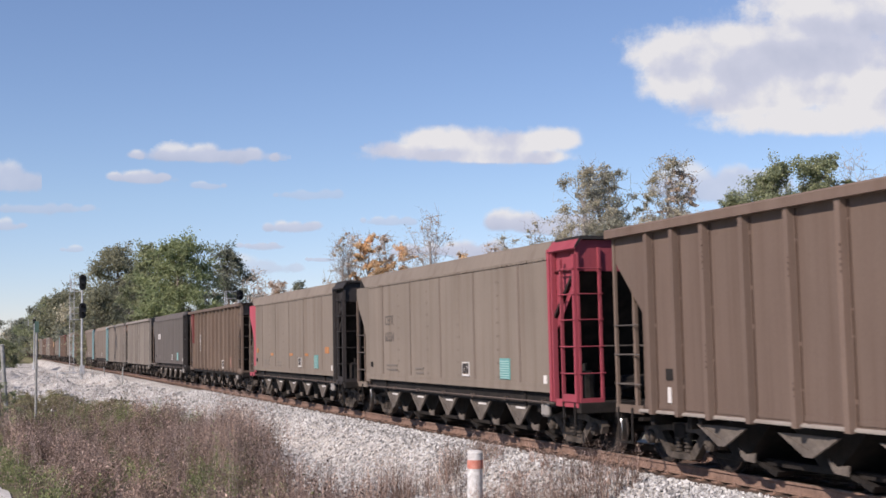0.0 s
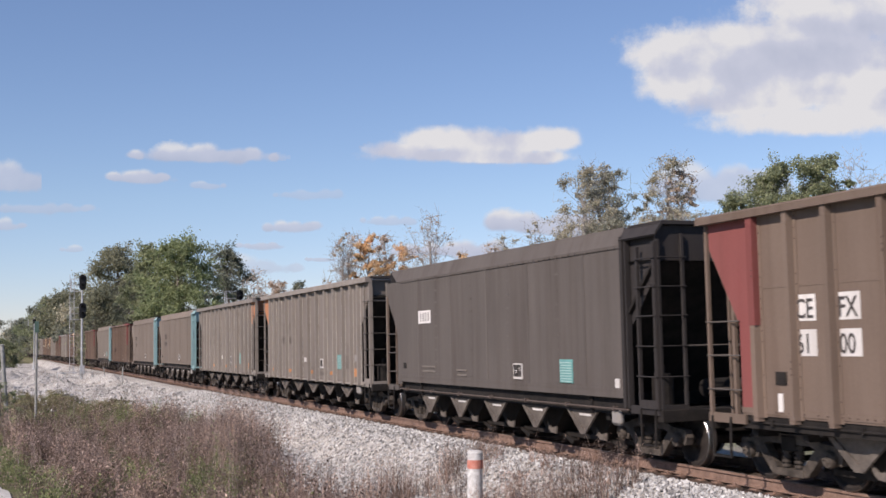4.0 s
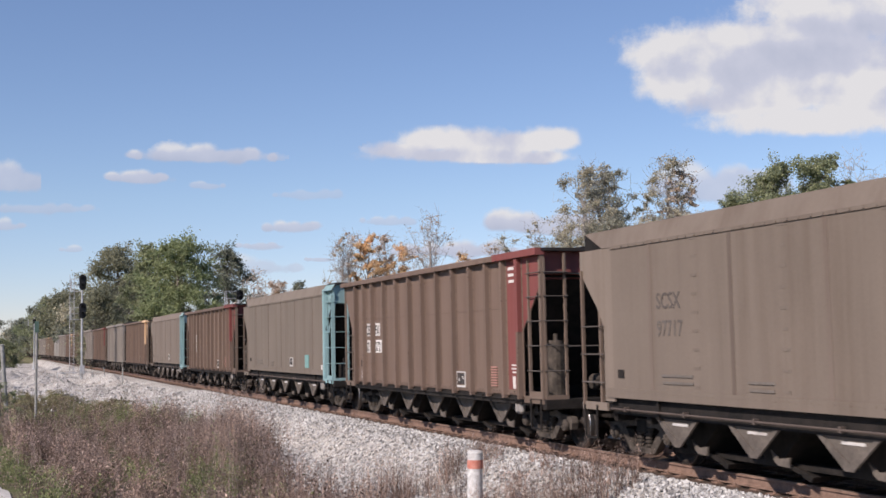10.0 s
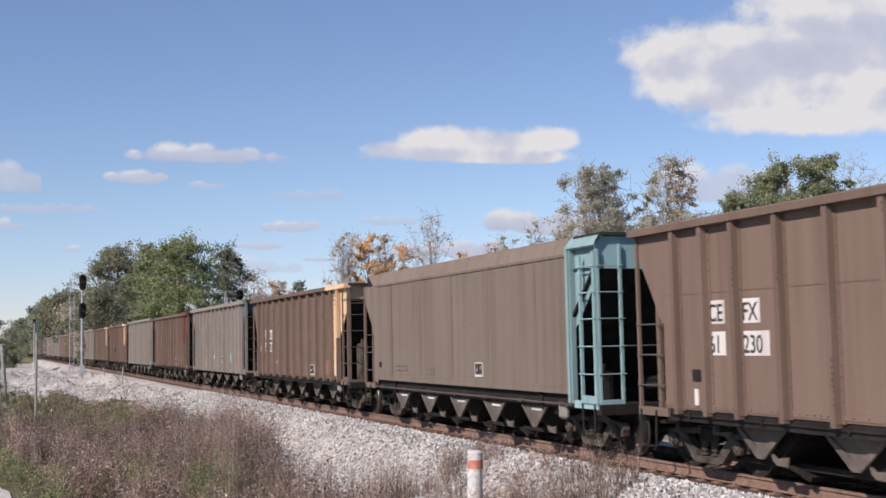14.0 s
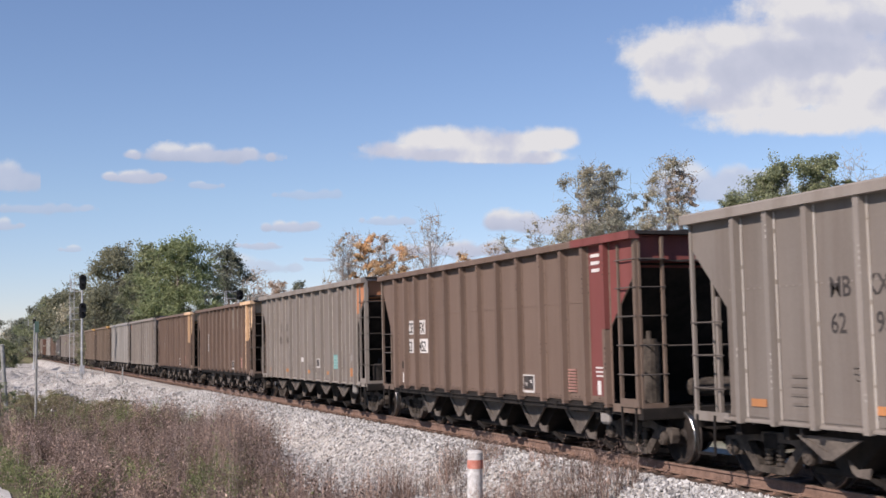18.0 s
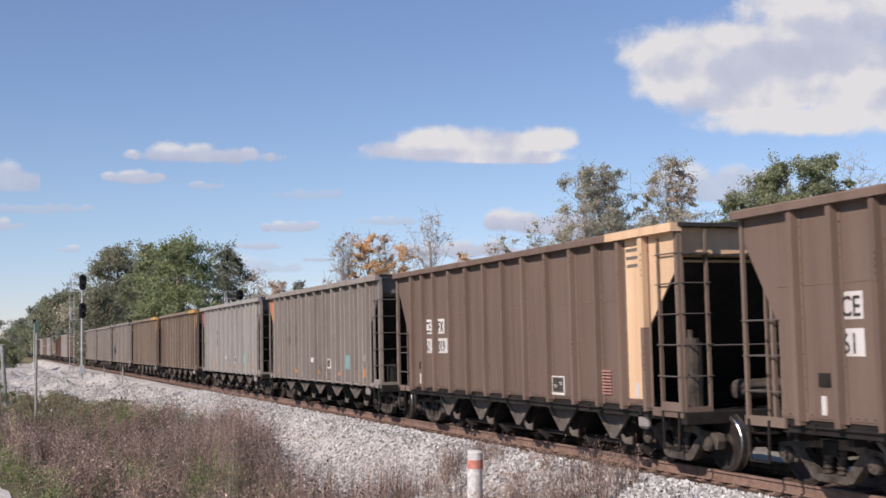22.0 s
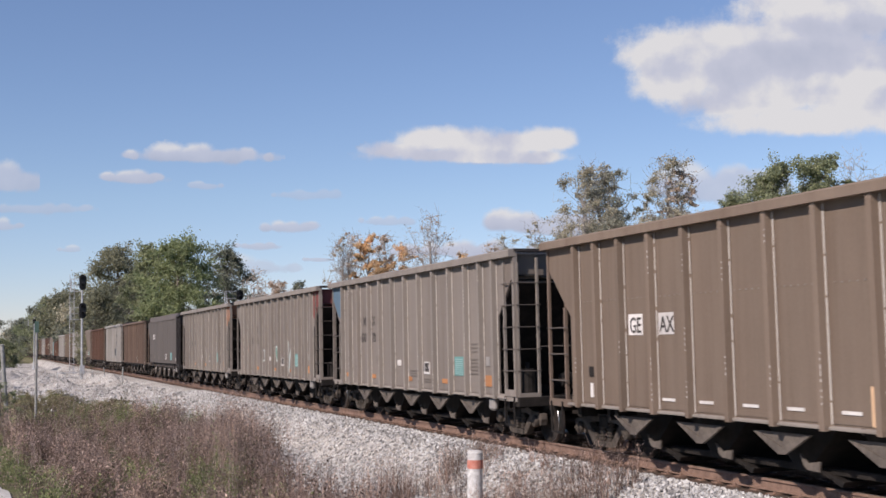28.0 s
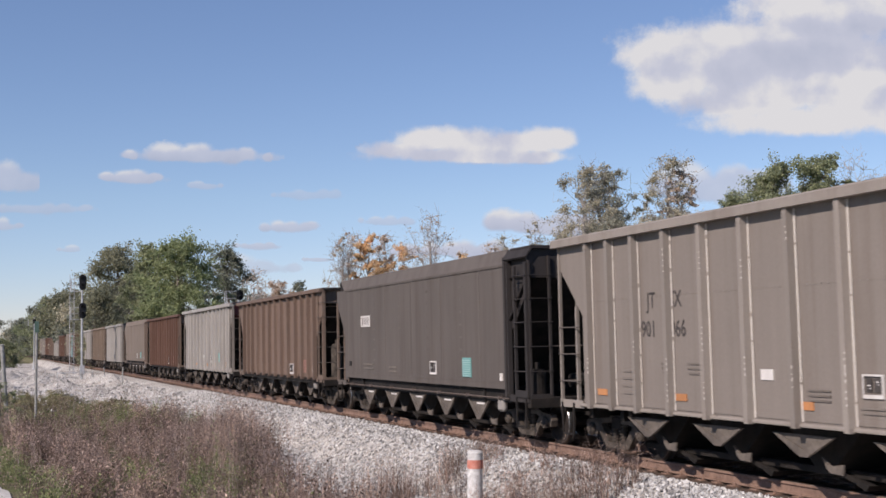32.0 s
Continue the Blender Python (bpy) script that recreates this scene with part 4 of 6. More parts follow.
def smooth_markings(car, seed, teal):
    inspection_stencil(car, "s", -1.7, 1.5)
    if teal:
        mark(car, "label_panel", "teal_panel_s", plate(-3.9, -3.38, 1.48, 1.92), TEAL, "pale teal label panel")
        mark(car, "label_writing", "teal_lines_s", bars(-3.87, -3.41, 1.5, 1.9, 8, 0.026, 0.3), PALE_TEAL, "pale writing too small to read")
        mark(car, "white_tag", "end_tag_s", plate(-5.62, -5.48, 1.4, 1.6), WHITE, "small white tag")
    mark(car, "fine_print", "fine_s1", bars(3.3, 4.2, 1.55, 1.78, 2, 0.017, 0.35), FINE, "faded fine print")
    mark(car, "fine_print", "fine_s2", bars(1.3, 1.9, 1.5, 1.72, 2, 0.017, 0.35), FINE, "faded fine print")
    mark(car, "route_plate", "end_plate_s", plate(5.4, 5.6, 1.62, 1.76), UNDER, "dark routing plate")


def reporting(car, top, bottom, paint_mat, boxed, size=0.27):
    """Initials and number in two halves either side of a post."""
    left, right, z1, z2 = (4.80, 3.95, 2.53, 2.06) if boxed == 1 else (3.70, 3.02, 2.79, 2.32)
    if top == "GEAX":
        left, right, z1 = 3.80, 2.85, 2.39
    for word, zz in ((top, z1), (bottom, z2)):
        half = len(word) // 2
        for text, yy in ((word[:half], left + (0.20 if half > 2 else 0.0)), (word[half:], right)):
            if not text:
                continue
            n = len(text)
            if boxed == 1:
                w = 0.195 * n + 0.05
                mark(car, "number_panel", "panel_%d_%.2f_%.2f" % (n, yy, zz), plate(yy - w + 0.03, yy + 0.045, zz - 0.04, zz + size + 0.045, 0.006), WHITE, "white number panel")
            me, at = lettering(text, size, yy, zz, 0.011 if boxed == 1 else 0.005)
            piece("lettering", me, paint_mat, car, at, "dark stencilled reporting marks")


def end_stripe(car, material, side, style, kind):
    """Bright paint on the last bays of a ribbed side. style 0: upper corner, 1: whole end bay, 2: end bay and the one before, 3: slant-cut upper corner and bay."""
    s = -1 if side == "lead" else 1
    lead, lad, foot, lo, hi, cut_a, cut_b, rungs = SHAPE[kind]
    a, b, c, d = cut_a if side == "lead" else cut_b
    e = -POSTS[kind][0] if side == "lead" else POSTS[kind][-1]
    inner = -POSTS[kind][1] if side == "lead" else POSTS[kind][-2]
    z = foot + 0.05
    corner = flip([(e + 0.1, b + 0.35), (a + 0.25, b + 0.37), (c - 0.01, d + 0.01), (c - 0.01, lo), (e + 0.1, lo)], s)
    if a > e + 0.12:
        whole = flip([(e + 0.1, z), (a - 0.01, z), (a - 0.01, b + 0.01), (c - 0.01, d + 0.01), (c - 0.01, lo), (e + 0.1, lo)], s)
    else:
        whole = flip([(e + 0.1, b + 0.06), (c - 0.01, d + 0.01), (c - 0.01, lo), (e + 0.1, lo)], s)
    bay = flip([(inner + 0.1, z), (e - 0.1, z), (e - 0.1, lo), (inner + 0.1, lo)], s)
    cut_bay = flip([(inner + 0.1, 2.2), (inner + 0.22, 2.2), (e - 0.1, 2.62), (e - 0.1, lo), (inner + 0.1, lo)], s)
    thin_bay = flip([(e - 0.34, 3.28), (e - 0.1, 3.02), (e - 0.1, lo), (e - 0.34, lo)], s)
    shapes = {0: [corner] + ([thin_bay] if material is ORANGE and side == "lead" else []), 1: [whole], 2: [whole, bay], 3: [corner, cut_bay]}[style]
    for k, pts in enumerate(shapes):
        mark(car, "end_paint", "end_paint_%s_%d_%s_%d" % (side, style, kind, k), lambda bm, pts=pts: prism(bm, pts, "x", -HALF_W - 0.006, -HALF_W + 0.003), material, "bright paint showing through the dust")
    if style in (1, 2):
        mark(car, "end_paint", "post_paint_%s_%s" % (side, kind), lambda bm: box(bm, -HALF_W - 0.118, -HALF_W - 0.012, min(s * e - 0.068, s * e + 0.068), max(s * e - 0.068, s * e + 0.068), b, lo + 0.001), material, "bright paint on the upper post")


A_SMOOTH, B_RIB = True, False
# body kind, body paint, leading end, trailing end, stripe kind (0 none, 1 side end, 2 side end and bay, 3 upper corner, 4 slant-cut bay), coal, words
CONSIST = [
    (B_RIB, UMBER, UMBER, UMBER, 0, 1, None, "dusty brown ribbed steel coal hopper car on rails"),
    (A_SMOOTH, TAN, CRIMSON, TAN, 0, 1, ("CEFX", "60334", LETTER_FADED, 0), "dusty tan smooth-sided coal hopper car with crimson end"),
    (A_SMOOTH, TAN, BLACK, PINK, 0, 1, None, "dusty tan smooth-sided coal hopper car with black end"),
    (B_RIB, BROWN_DARK, BROWN_DARK, RED, 0, 1, ("CEFX", "6100", LETTER, 1), "dark brown ribbed coal hopper car with red trailing end"),
    (A_SMOOTH, SLATE, BLACK, SLATE, 0, 1, None, "slate grey smooth-sided coal hopper car with white panel"),
    (B_RIB, GREY, GREY, ORANGE, 0, 2, ("JTSX", "901048", LETTER_FADED, 0), "dusty grey ribbed coal hopper car with orange trailing corner"),
    (B_RIB, GREY, ORANGE, GREY, 3, 2, ("JTSX", "900978", LETTER_FADED, 2), "dusty grey ribbed coal hopper car with orange end"),
    (A_SMOOTH, MAUVE, CYAN, MAUVE, 0, 1, ("SCSX", "97728", LETTER_FADED, 0), "brownish tan smooth-sided coal hopper car with turquoise end"),
    (A_SMOOTH, MAUVE, CYAN, MAUVE, 0, 1, ("SCSX", "97717", LETTER_FADED, 0), "brownish tan smooth-sided coal hopper car with turquoise end"),
    (B_RIB, BROWN, RED, BROWN, 2, 1, ("CEFX", "62372", LETTER, 1), "brown ribbed coal hopper car with faded red end"),
    (A_SMOOTH, TAN, CYAN, TAN, 0, 1, None, "dusty tan smooth-sided coal hopper car with turquoise end"),
    (B_RIB, BROWN, RED, BROWN, 2, 1, ("CEFX", "61230", LETTER, 1), "brown ribbed coal hopper car with faded red end"),
    (A_SMOOTH, MAUVE, CYAN, MAUVE, 0, 1, None, "brownish tan smooth-sided coal hopper car with turquoise end"),
    (B_RIB, BROWN, CREAM, BROWN, 2, 1, ("CEFX", "61010", LETTER, 1), "brown ribbed coal hopper car with peach-painted end"),
    (B_RIB, GREY, BLUE, GREY, 3, 2, ("MBKX", "62195", LETTER, 0), "dusty grey ribbed coal hopper car with blue end"),
    (B_RIB, BROWN, RED, BROWN, 2, 1, ("CEFX", "62452", LETTER, 1), "brown ribbed coal hopper car with dark red end"),
    (B_RIB, GREY, ORANGE, GREY, 3, 2, ("JTSX", "901144", LETTER_FADED, 0), "dusty grey ribbed coal hopper car with orange end"),
    (B_RIB, BROWN, CREAM, BROWN, 2, 1, ("CEFX", "61030", LETTER, 1), "brown ribbed coal hopper car with peach-painted end"),
    (B_RIB, BROWN, CREAM, BROWN, 2, 1, ("CEFX", "61019", LETTER, 1), "brown ribbed coal hopper car with peach-painted end"),
    (B_RIB, GREY, GREY, ORANGE, 0, 2, ("JTSX", "900985", LETTER_FADED, 0), "dusty grey ribbed coal hopper car with orange trailing corner"),
    (B_RIB, PALE, GREY, PINK, 0, 2, ("TVAX", "26049", LETTER, 0), "pale grey ribbed coal hopper car with pink trailing corner"),
    (B_RIB, TANBROWN, YELLOW, TANBROWN, 4, 1, ("GEAX", "", LETTER, 1), "tan brown ribbed coal hopper car with ochre yellow end"),
    (B_RIB, TANBROWN, YELLOW, TANBROWN, 4, 1, ("GEAX", "", LETTER, 1), "tan brown ribbed coal hopper car with ochre yellow end"),
    (B_RIB, GREY, GREY, BLUE, 0, 2, ("MBKX", "600270", LETTER, 0), "dusty grey ribbed coal hopper car with blue trailing corner"),
    (B_RIB, GREY, RED, GREY, 3, 1, ("CEFX", "600745", LETTER_FADED, 0), "grey ribbed coal hopper car with painted heart scrawl"),
    (B_RIB, GREY, ORANGE, GREY, 3, 2, ("JTSX", "901066", LETTER, 0), "dusty grey ribbed coal hopper car with orange end"),
    (A_SMOOTH, SLATE, BLACK, SLATE, 0, 1, None, "slate grey smooth-sided coal hopper car with white panel"),
    (B_RIB, BROWN, BROWN_DARK, BROWN, 0, 1, None, "brown ribbed coal hopper car on rails"),
    (B_RIB, PALE, RED, PALE, 0, 2, None, "pale grey ribbed coal hopper car with red end"),
    (B_RIB, REDBROWN, BROWN_DARK, REDBROWN, 0, 1, None, "red-brown ribbed coal hopper car far along the train"),
    (A_SMOOTH, MAUVE, BROWN_DARK, MAUVE, 0, 1, None, "mauve-grey smooth coal hopper car far along the train"),
    (B_RIB, PALE, GREY, PALE, 0, 2, None, "pale grey ribbed coal hopper car far along the train"),
    (B_RIB, TANBROWN, BROWN_DARK, TANBROWN, 0, 1, None, "tan brown ribbed coal hopper car far along the train"),
    (B_RIB, PALE, GREY, PALE, 0, 2, None, "pale grey ribbed coal hopper car far along the train"),
    (B_RIB, REDBROWN, REDBROWN, REDBROWN, 0, 1, None, "red-brown ribbed coal hopper car far along the train"),
    (A_SMOOTH, MAUVE, CYAN, MAUVE, 0, 1, None, "mauve-grey smooth coal hopper car far along the train"),
    (B_RIB, REDBROWN, REDBROWN, REDBROWN, 0, 1, None, "red-brown ribbed coal hopper car far along the train"),
    (B_RIB, PALE, GREY, PALE, 0, 2, None, "pale grey ribbed coal hopper car far along the train"),
    (B_RIB, BROWN, BROWN, BROWN, 0, 1, None, "brown ribbed coal hopper car far along the train"),
    (B_RIB, REDBROWN, RED, REDBROWN, 0, 1, None, "red-brown ribbed coal hopper car far along the train"),
    (B_RIB, GREY, GREY, GREY, 0, 2, None, "grey ribbed coal hopper car far along the train"),
    (A_SMOOTH, TAN, TAN, TAN, 0, 1, None, "dusty tan smooth coal hopper car far along the train"),
    (B_RIB, BROWN, BROWN, BROWN, 0, 1, None, "brown ribbed coal hopper car far along the train"),
    (B_RIB, GREY, GREY, GREY, 0, 2, None, "grey ribbed coal hopper car far along the train"),
]


def build_train():
    for k, (smooth, body, lead, trail, stripe, coal, words, label) in enumerate(CONSIST):
        car = hopper_car(smooth, body, lead, trail, label, coal, stripe)
        if smooth:
            smooth_markings(car, k, k not in (7, 8, 12))
        elif body in (GREY, PALE):
            grey_markings(car, k)
        else:
            brown_markings(car, k)
        kind = "grey" if body in (GREY, PALE, TANBROWN, UMBER) else "brown"
        if stripe:
            end_stripe(car, lead, "lead", {1: 1, 2: 2, 3: 0, 4: 3}[stripe], kind)
        if trail is not body and not smooth:
            end_stripe(car, trail, "trail", 1 if trail is RED else 0, kind)
        if words:
            top, bottom, colour, boxed = words
            if smooth:
                for w, z in ((top, 2.77), (bottom, 2.32)):
                    me, at = lettering(w, 0.27, 4.31, z)
                    piece("lettering", me, colour, car, at, "faded stencilled reporting marks")
            else:
                reporting(car, top, bottom, colour, boxed)
        if body is SLATE:
            mark(car, "name_panel", "slate_panel", plate(3.55, 4.4, 2.76, 3.08), WHITE, "white panel with dark initials")
            mark(car, "name_strokes", "slate_strokes", lambda bm: [box(bm, -HALF_W - 0.016, -HALF_W, 3.65 + q * 0.18, 3.74 + q * 0.18, 2.81, 3.03) for q in range(4)], LETTER, "dark strokes on the panel")
        if k == 24:
            graffiti(car)
        if k == 22:
            mark(car, "orange_streak", "streak_o", plate(-2.05, -1.96, SILL + 0.05, SILL + 0.55), CREAM, "orange paint streak")
        if k == 22:
            for q, y in enumerate((-4.5, -3.6, -2.65, -1.6, -0.5, 0.5, 1.6, 2.65)):
                mark(car, "white_dash", "dash_%d" % q, plate(y - 0.18, y + 0.18, 1.28, 1.325), WHITE, "short white stencilled dash")
        if k == 17:
            mark(car, "faded_patch", "patch_c17a", plate(-3.96, -3.22, 3.02, 3.92, 0.004), TAN, "faded tan patch of older paint")
            mark(car, "faded_patch", "patch_c17b", plate(-3.02, -2.2, 3.02, 3.92, 0.004), TAN, "faded tan patch of older paint")
        if lead is CREAM and stripe == 2:
            mark(car, "stencil_writing", "peach_text", bars(-5.46, -5.08, 3.5, 3.9, 3, 0.012, 0.4), FINE, "faded writing on the peach bay")
        if k == 13:
            mark(car, "orange_patch", "patch_c13", plate(5.32, 5.64, 2.03, 2.24), PATCH, "orange paint patch")
            mark(car, "orange_patch", "patch_c13b", plate(2.62, 3.02, 1.58, 1.69), PATCH, "orange paint patch")
        if k == 24:
            mark(car, "red_initial", "red_d", plate(4.52, 4.56, 1.98, 2.28), ROSE, "red painted mark")
        if lead is RED and not smooth and stripe == 2:
            mark(car, "stencil_writing", "red_text_top", bars(-5.5, -5.12, 3.5, 3.9, 3, 0.012, 0.45), WHITE, "white writing on the red bay")
            mark(car, "stencil_writing", "red_text_low", bars(-5.5, -5.2, 1.62, 1.84, 3, 0.012, 0.4), WHITE, "white writing on the red bay")
        if k == 2:
            mark(car, "orange_patch", "patch_c2d", plate(2.6, 3.0, 1.88, 1.97), PATCH, "orange paint patch")
            mark(car, "orange_patch", "patch_c2e", plate(5.2, 5.5, 1.98, 2.16), PATCH, "orange paint patch")
            mark(car, "orange_patch", "patch_c2", plate(-5.2, -4.76, 1.98, 2.18), PATCH, "orange paint patch")
            mark(car, "orange_patch", "patch_c2b", plate(-2.6, -2.18, 1.88, 1.97), PATCH, "orange paint patch")
            mark(car, "orange_patch", "patch_c2c", plate(-0.41, 0.02, 1.88, 1.97), PATCH, "orange paint patch")


def graffiti(car):
    pale = paint("chalky_spray_paint", (0.55, 0.62, 0.60), (0.4, 0.42, 0.4), 0.3)
    green = paint("green_spray_paint", (0.10, 0.24, 0.18), (0.2, 0.25, 0.22), 0.3)

    def strokes(pts, w=0.05):
        def build(bm):
            for a, b in zip(pts, pts[1:]):
                a, b = Vector((0, *a)), Vector((0, *b))
                n = (b - a).cross(Vector((1, 0, 0))).normalized() * w / 2
                vs = [(p.x - HALF_W - 0.012, p.y, p.z) for p in (a - n, b - n, b + n, a + n)]
                lo = [bm.verts.new(v) for v in vs]
                hi = [bm.verts.new((v[0] + 0.01, v[1], v[2])) for v in vs]
                fs = [bm.faces.new(lo), bm.faces.new(list(reversed(hi)))]
                for i in range(4):
                    fs.append(bm.faces.new((lo[i], hi[i], hi[(i + 1) % 4], lo[(i + 1) % 4])))
                bmesh.ops.recalc_face_normals(bm, faces=fs)
        return build
    heart = [(-0.6 + 0.21 * math.sin(a) ** 3, 1.98 + 0.022 * (13 * math.cos(a) - 5 * math.cos(2 * a) - 2 * math.cos(3 * a) - math.cos(4 * a))) for a in [2 * math.pi * k / 24 for k in range(25)]]
    mark(car, "painted_heart", "heart_fill", lambda bm: prism(bm, heart[:-1], "x", -HALF_W - 0.008, -HALF_W + 0.002), green, "green sprayed heart")
    mark(car, "heart_outline", "heart_line", strokes(heart, 0.035), pale, "pale outline round the heart")
    mark(car, "scrawl", "scrawl_a", strokes([(-2.35, 2.4), (-2.5, 1.9), (-2.42, 1.35), (-2.6, 1.9), (-2.75, 2.1), (-2.55, 1.55), (-2.45, 1.25)], 0.032), pale, "pale sprayed scrawl")
    mark(car, "scrawl", "scrawl_b", strokes([(1.72, 2.05), (1.45, 2.1), (1.6, 1.85), (1.72, 1.62), (1.5, 1.7), (1.38, 1.45), (1.33, 1.8)], 0.03), pale, "pale sprayed scrawl")


# ---- ground, track bed, rails ----
def bed_height(x, y):
    """Ground height over the plan: track bed, ballast shoulders, ditch, gravel pad by the signals."""
    d = abs(x - TRACK_X)
    top = HEAD - 0.208
    drop = -0.85
    pad = max(0.0, min(1.0, (y - 55) / 13.0)) * max(0.0, min(1.0, (190 - y) / 60.0)) * max(0.0, min(1.0, (x + 8) / 8.0))
    if x < TRACK_X:
        drop += 0.48 * pad
        toe = 3.4 + 2.2 * pad
    else:
        toe = 3.6
    if d < 2.0:
        z = top
    elif d < toe:
        u = (d - 2.0) / (toe - 2.0)
        z = top + (drop - top) * (u * u * (3 - 2 * u) * 0.4 + u * 0.6)
    else:
        z = drop
    far = max(0.0, d - toe)
    z += min(0.5, far * 0.012) * (1 if x < TRACK_X else 0.6) * (noise.noise((x * 0.11, y * 0.07, 2.0)) + 0.15)
    if d > 1.9:
        k = min(1.0, (d - 1.9) / 1.5)
        z += k * (0.07 * noise.noise((x * 0.9, y * 0.9, 0.0)) + pad * (0.85 * noise.noise((x * 0.33, y * 0.13, 5.0)) + 0.42 * noise.noise((x * 0.9, y * 0.42, 3.0)) - 0.45 * max(0.0, 1 - abs(noise.noise((x * 0.35 + y * 0.2, y * 0.12, 6.0))) * 7)))
    return z + rail_z(min(y, 400.0))


def weed_edge(y):
    """Across-track limit of the plants on the near side."""
    e = 5.0 + 2.3 * max(0.0, min(1.0, (y - 22) / 17.0)) - 0.5 * max(0.0, min(1.0, (y - 46) / 14.0))
    e -= 18.0 * max(0.0, min(1.0, (y - 65) / 7.0))
    e += 0.7 * math.exp(-(y - 29) ** 2 / 50)
    return e + 0.45 * noise.noise((y * 0.4, 3.0, 0.0))


def cover_at(x, y):
    """0 bare limestone, 1 soil and grass."""
    if x > TRACK_X + 6.5 or y > 260 or x < -30:
        return 1.0
    return max(0.0, min(1.0, (weed_edge(y) + 0.5 - x) / 0.9 + 0.4 * noise.noise((x * 1.3, y * 1.3, 0.0))))


def axis_steps(stops):
    out = []
    for (a, b, step) in stops:
        n = max(1, round((b - a) / step))
        out += [a + (b - a) * k / n for k in range(n)]
    return out + [stops[-1][1]]


def build_ground():
    xs = axis_steps([(-3000, -400, 650), (-400, -60, 60), (-60, -14, 5), (-14, 2, 0.8), (2, 10.2, 0.28), (10.2, 13.5, 0.22), (13.5, 17, 0.5), (17, 40, 4), (40, 400, 60), (400, 3000, 650)])
    ys = axis_steps([(-3000, -200, 700), (-200, -10, 30), (-10, 12, 2), (12, 60, 0.45), (60, 140, 1.0), (140, 300, 6), (300, 600, 40), (600, 4200, 600)])
    verts = [(x, y, bed_height(x, y)) for y in ys for x in xs]
    nx = len(xs)
    faces = [(j * nx + i, j * nx + i + 1, (j + 1) * nx + i + 1, (j + 1) * nx + i) for j in range(len(ys) - 1) for i in range(nx - 1)]
    me = raw_mesh("ground", verts, faces, GROUND)
    att = me.attributes.new("cover", "FLOAT", "POINT")
    att.data.foreach_set("value", [cover_at(x, y) for x, y, z in verts])
    # Mask of the bed's dirt and painted-in train shade, fading past the sleepers.
    bed_dark = me.attributes.new("dirt_shade", "FLOAT", "POINT")
    bed_dark.data.foreach_set("value", [max(0.0, min(1.0, (1.32 - abs(x - TRACK_X)) / 0.3 + 0.45 * noise.noise((x * 2.0, y * 0.8, 11.0)))) for x, y, z in verts])
    for p in me.polygons:
        p.use_smooth = True
    tagged(new("ground", me), "white limestone track bed, weedy ditch and fields", "ground", kind="structure")


def rail_profile(bm):
    prof = [(-0.07, -0.171), (0.07, -0.171), (0.07, -0.158), (0.012, -0.14), (0.010, -0.045), (0.036, -0.035), (0.036, -0.004), (0.028, 0.0), (-0.028, 0.0), (-0.036, -0.004), (-0.036, -0.035), (-0.010, -0.045), (-0.012, -0.14), (-0.07, -0.158)]
    prism(bm, prof, "y", -60.0, 640.0)


def rail_crown(bm):
    box(bm, -0.022, 0.022, -60.0, 640.0, 0.0005, 0.003)


def tie_shape(bm):
    box(bm, -1.30, 1.30, -0.115, 0.115, -0.36, -0.19, 0.012)


def tie_plate(bm):
    for s in (-1, 1):
        box(bm, s * 0.7525 - 0.17, s * 0.7525 + 0.17, -0.09, 0.09, -0.19, -0.174)
        for q in (-1, 1):
            box(bm, s * 0.7525 + q * 0.10 - 0.015, s * 0.7525 + q * 0.10 + 0.015, -0.05, -0.02, -0.174, -0.14)


def build_track():
    track = empty("railway_track", Matrix.Translation((TRACK_X, 0, HEAD)) @ Matrix.Rotation(math.atan(GRADE), 4, "X"))
    tagged(track, "straight railway track of rusty rails on wooden sleepers", "railway track", kind="structure")
    for s in (-1, 1):
        r = piece("rail", shared("rail", rail_profile), RAIL_RUST, track, Matrix.Translation((s * 0.7525, 0, 0)), "rust-brown steel rail")
        piece("rail_head", shared("rail_crown", rail_crown), RAIL_TOP, r)
    rnd = random.Random(5)
    for k in range(290):
        y = 3.0 + k * 0.50 + rnd.uniform(-0.03, 0.03)
        m = Matrix.Translation((rnd.uniform(-0.05, 0.05), y, rnd.uniform(-0.012, 0.006))) @ Matrix.Rotation(rnd.uniform(-0.02, 0.02), 4, "Z")
        t = piece("sleeper", shared("tie", tie_shape), TIE, track, m)
        piece("tie_plate", shared("tie_plate", tie_plate), RAIL_RUST, t)


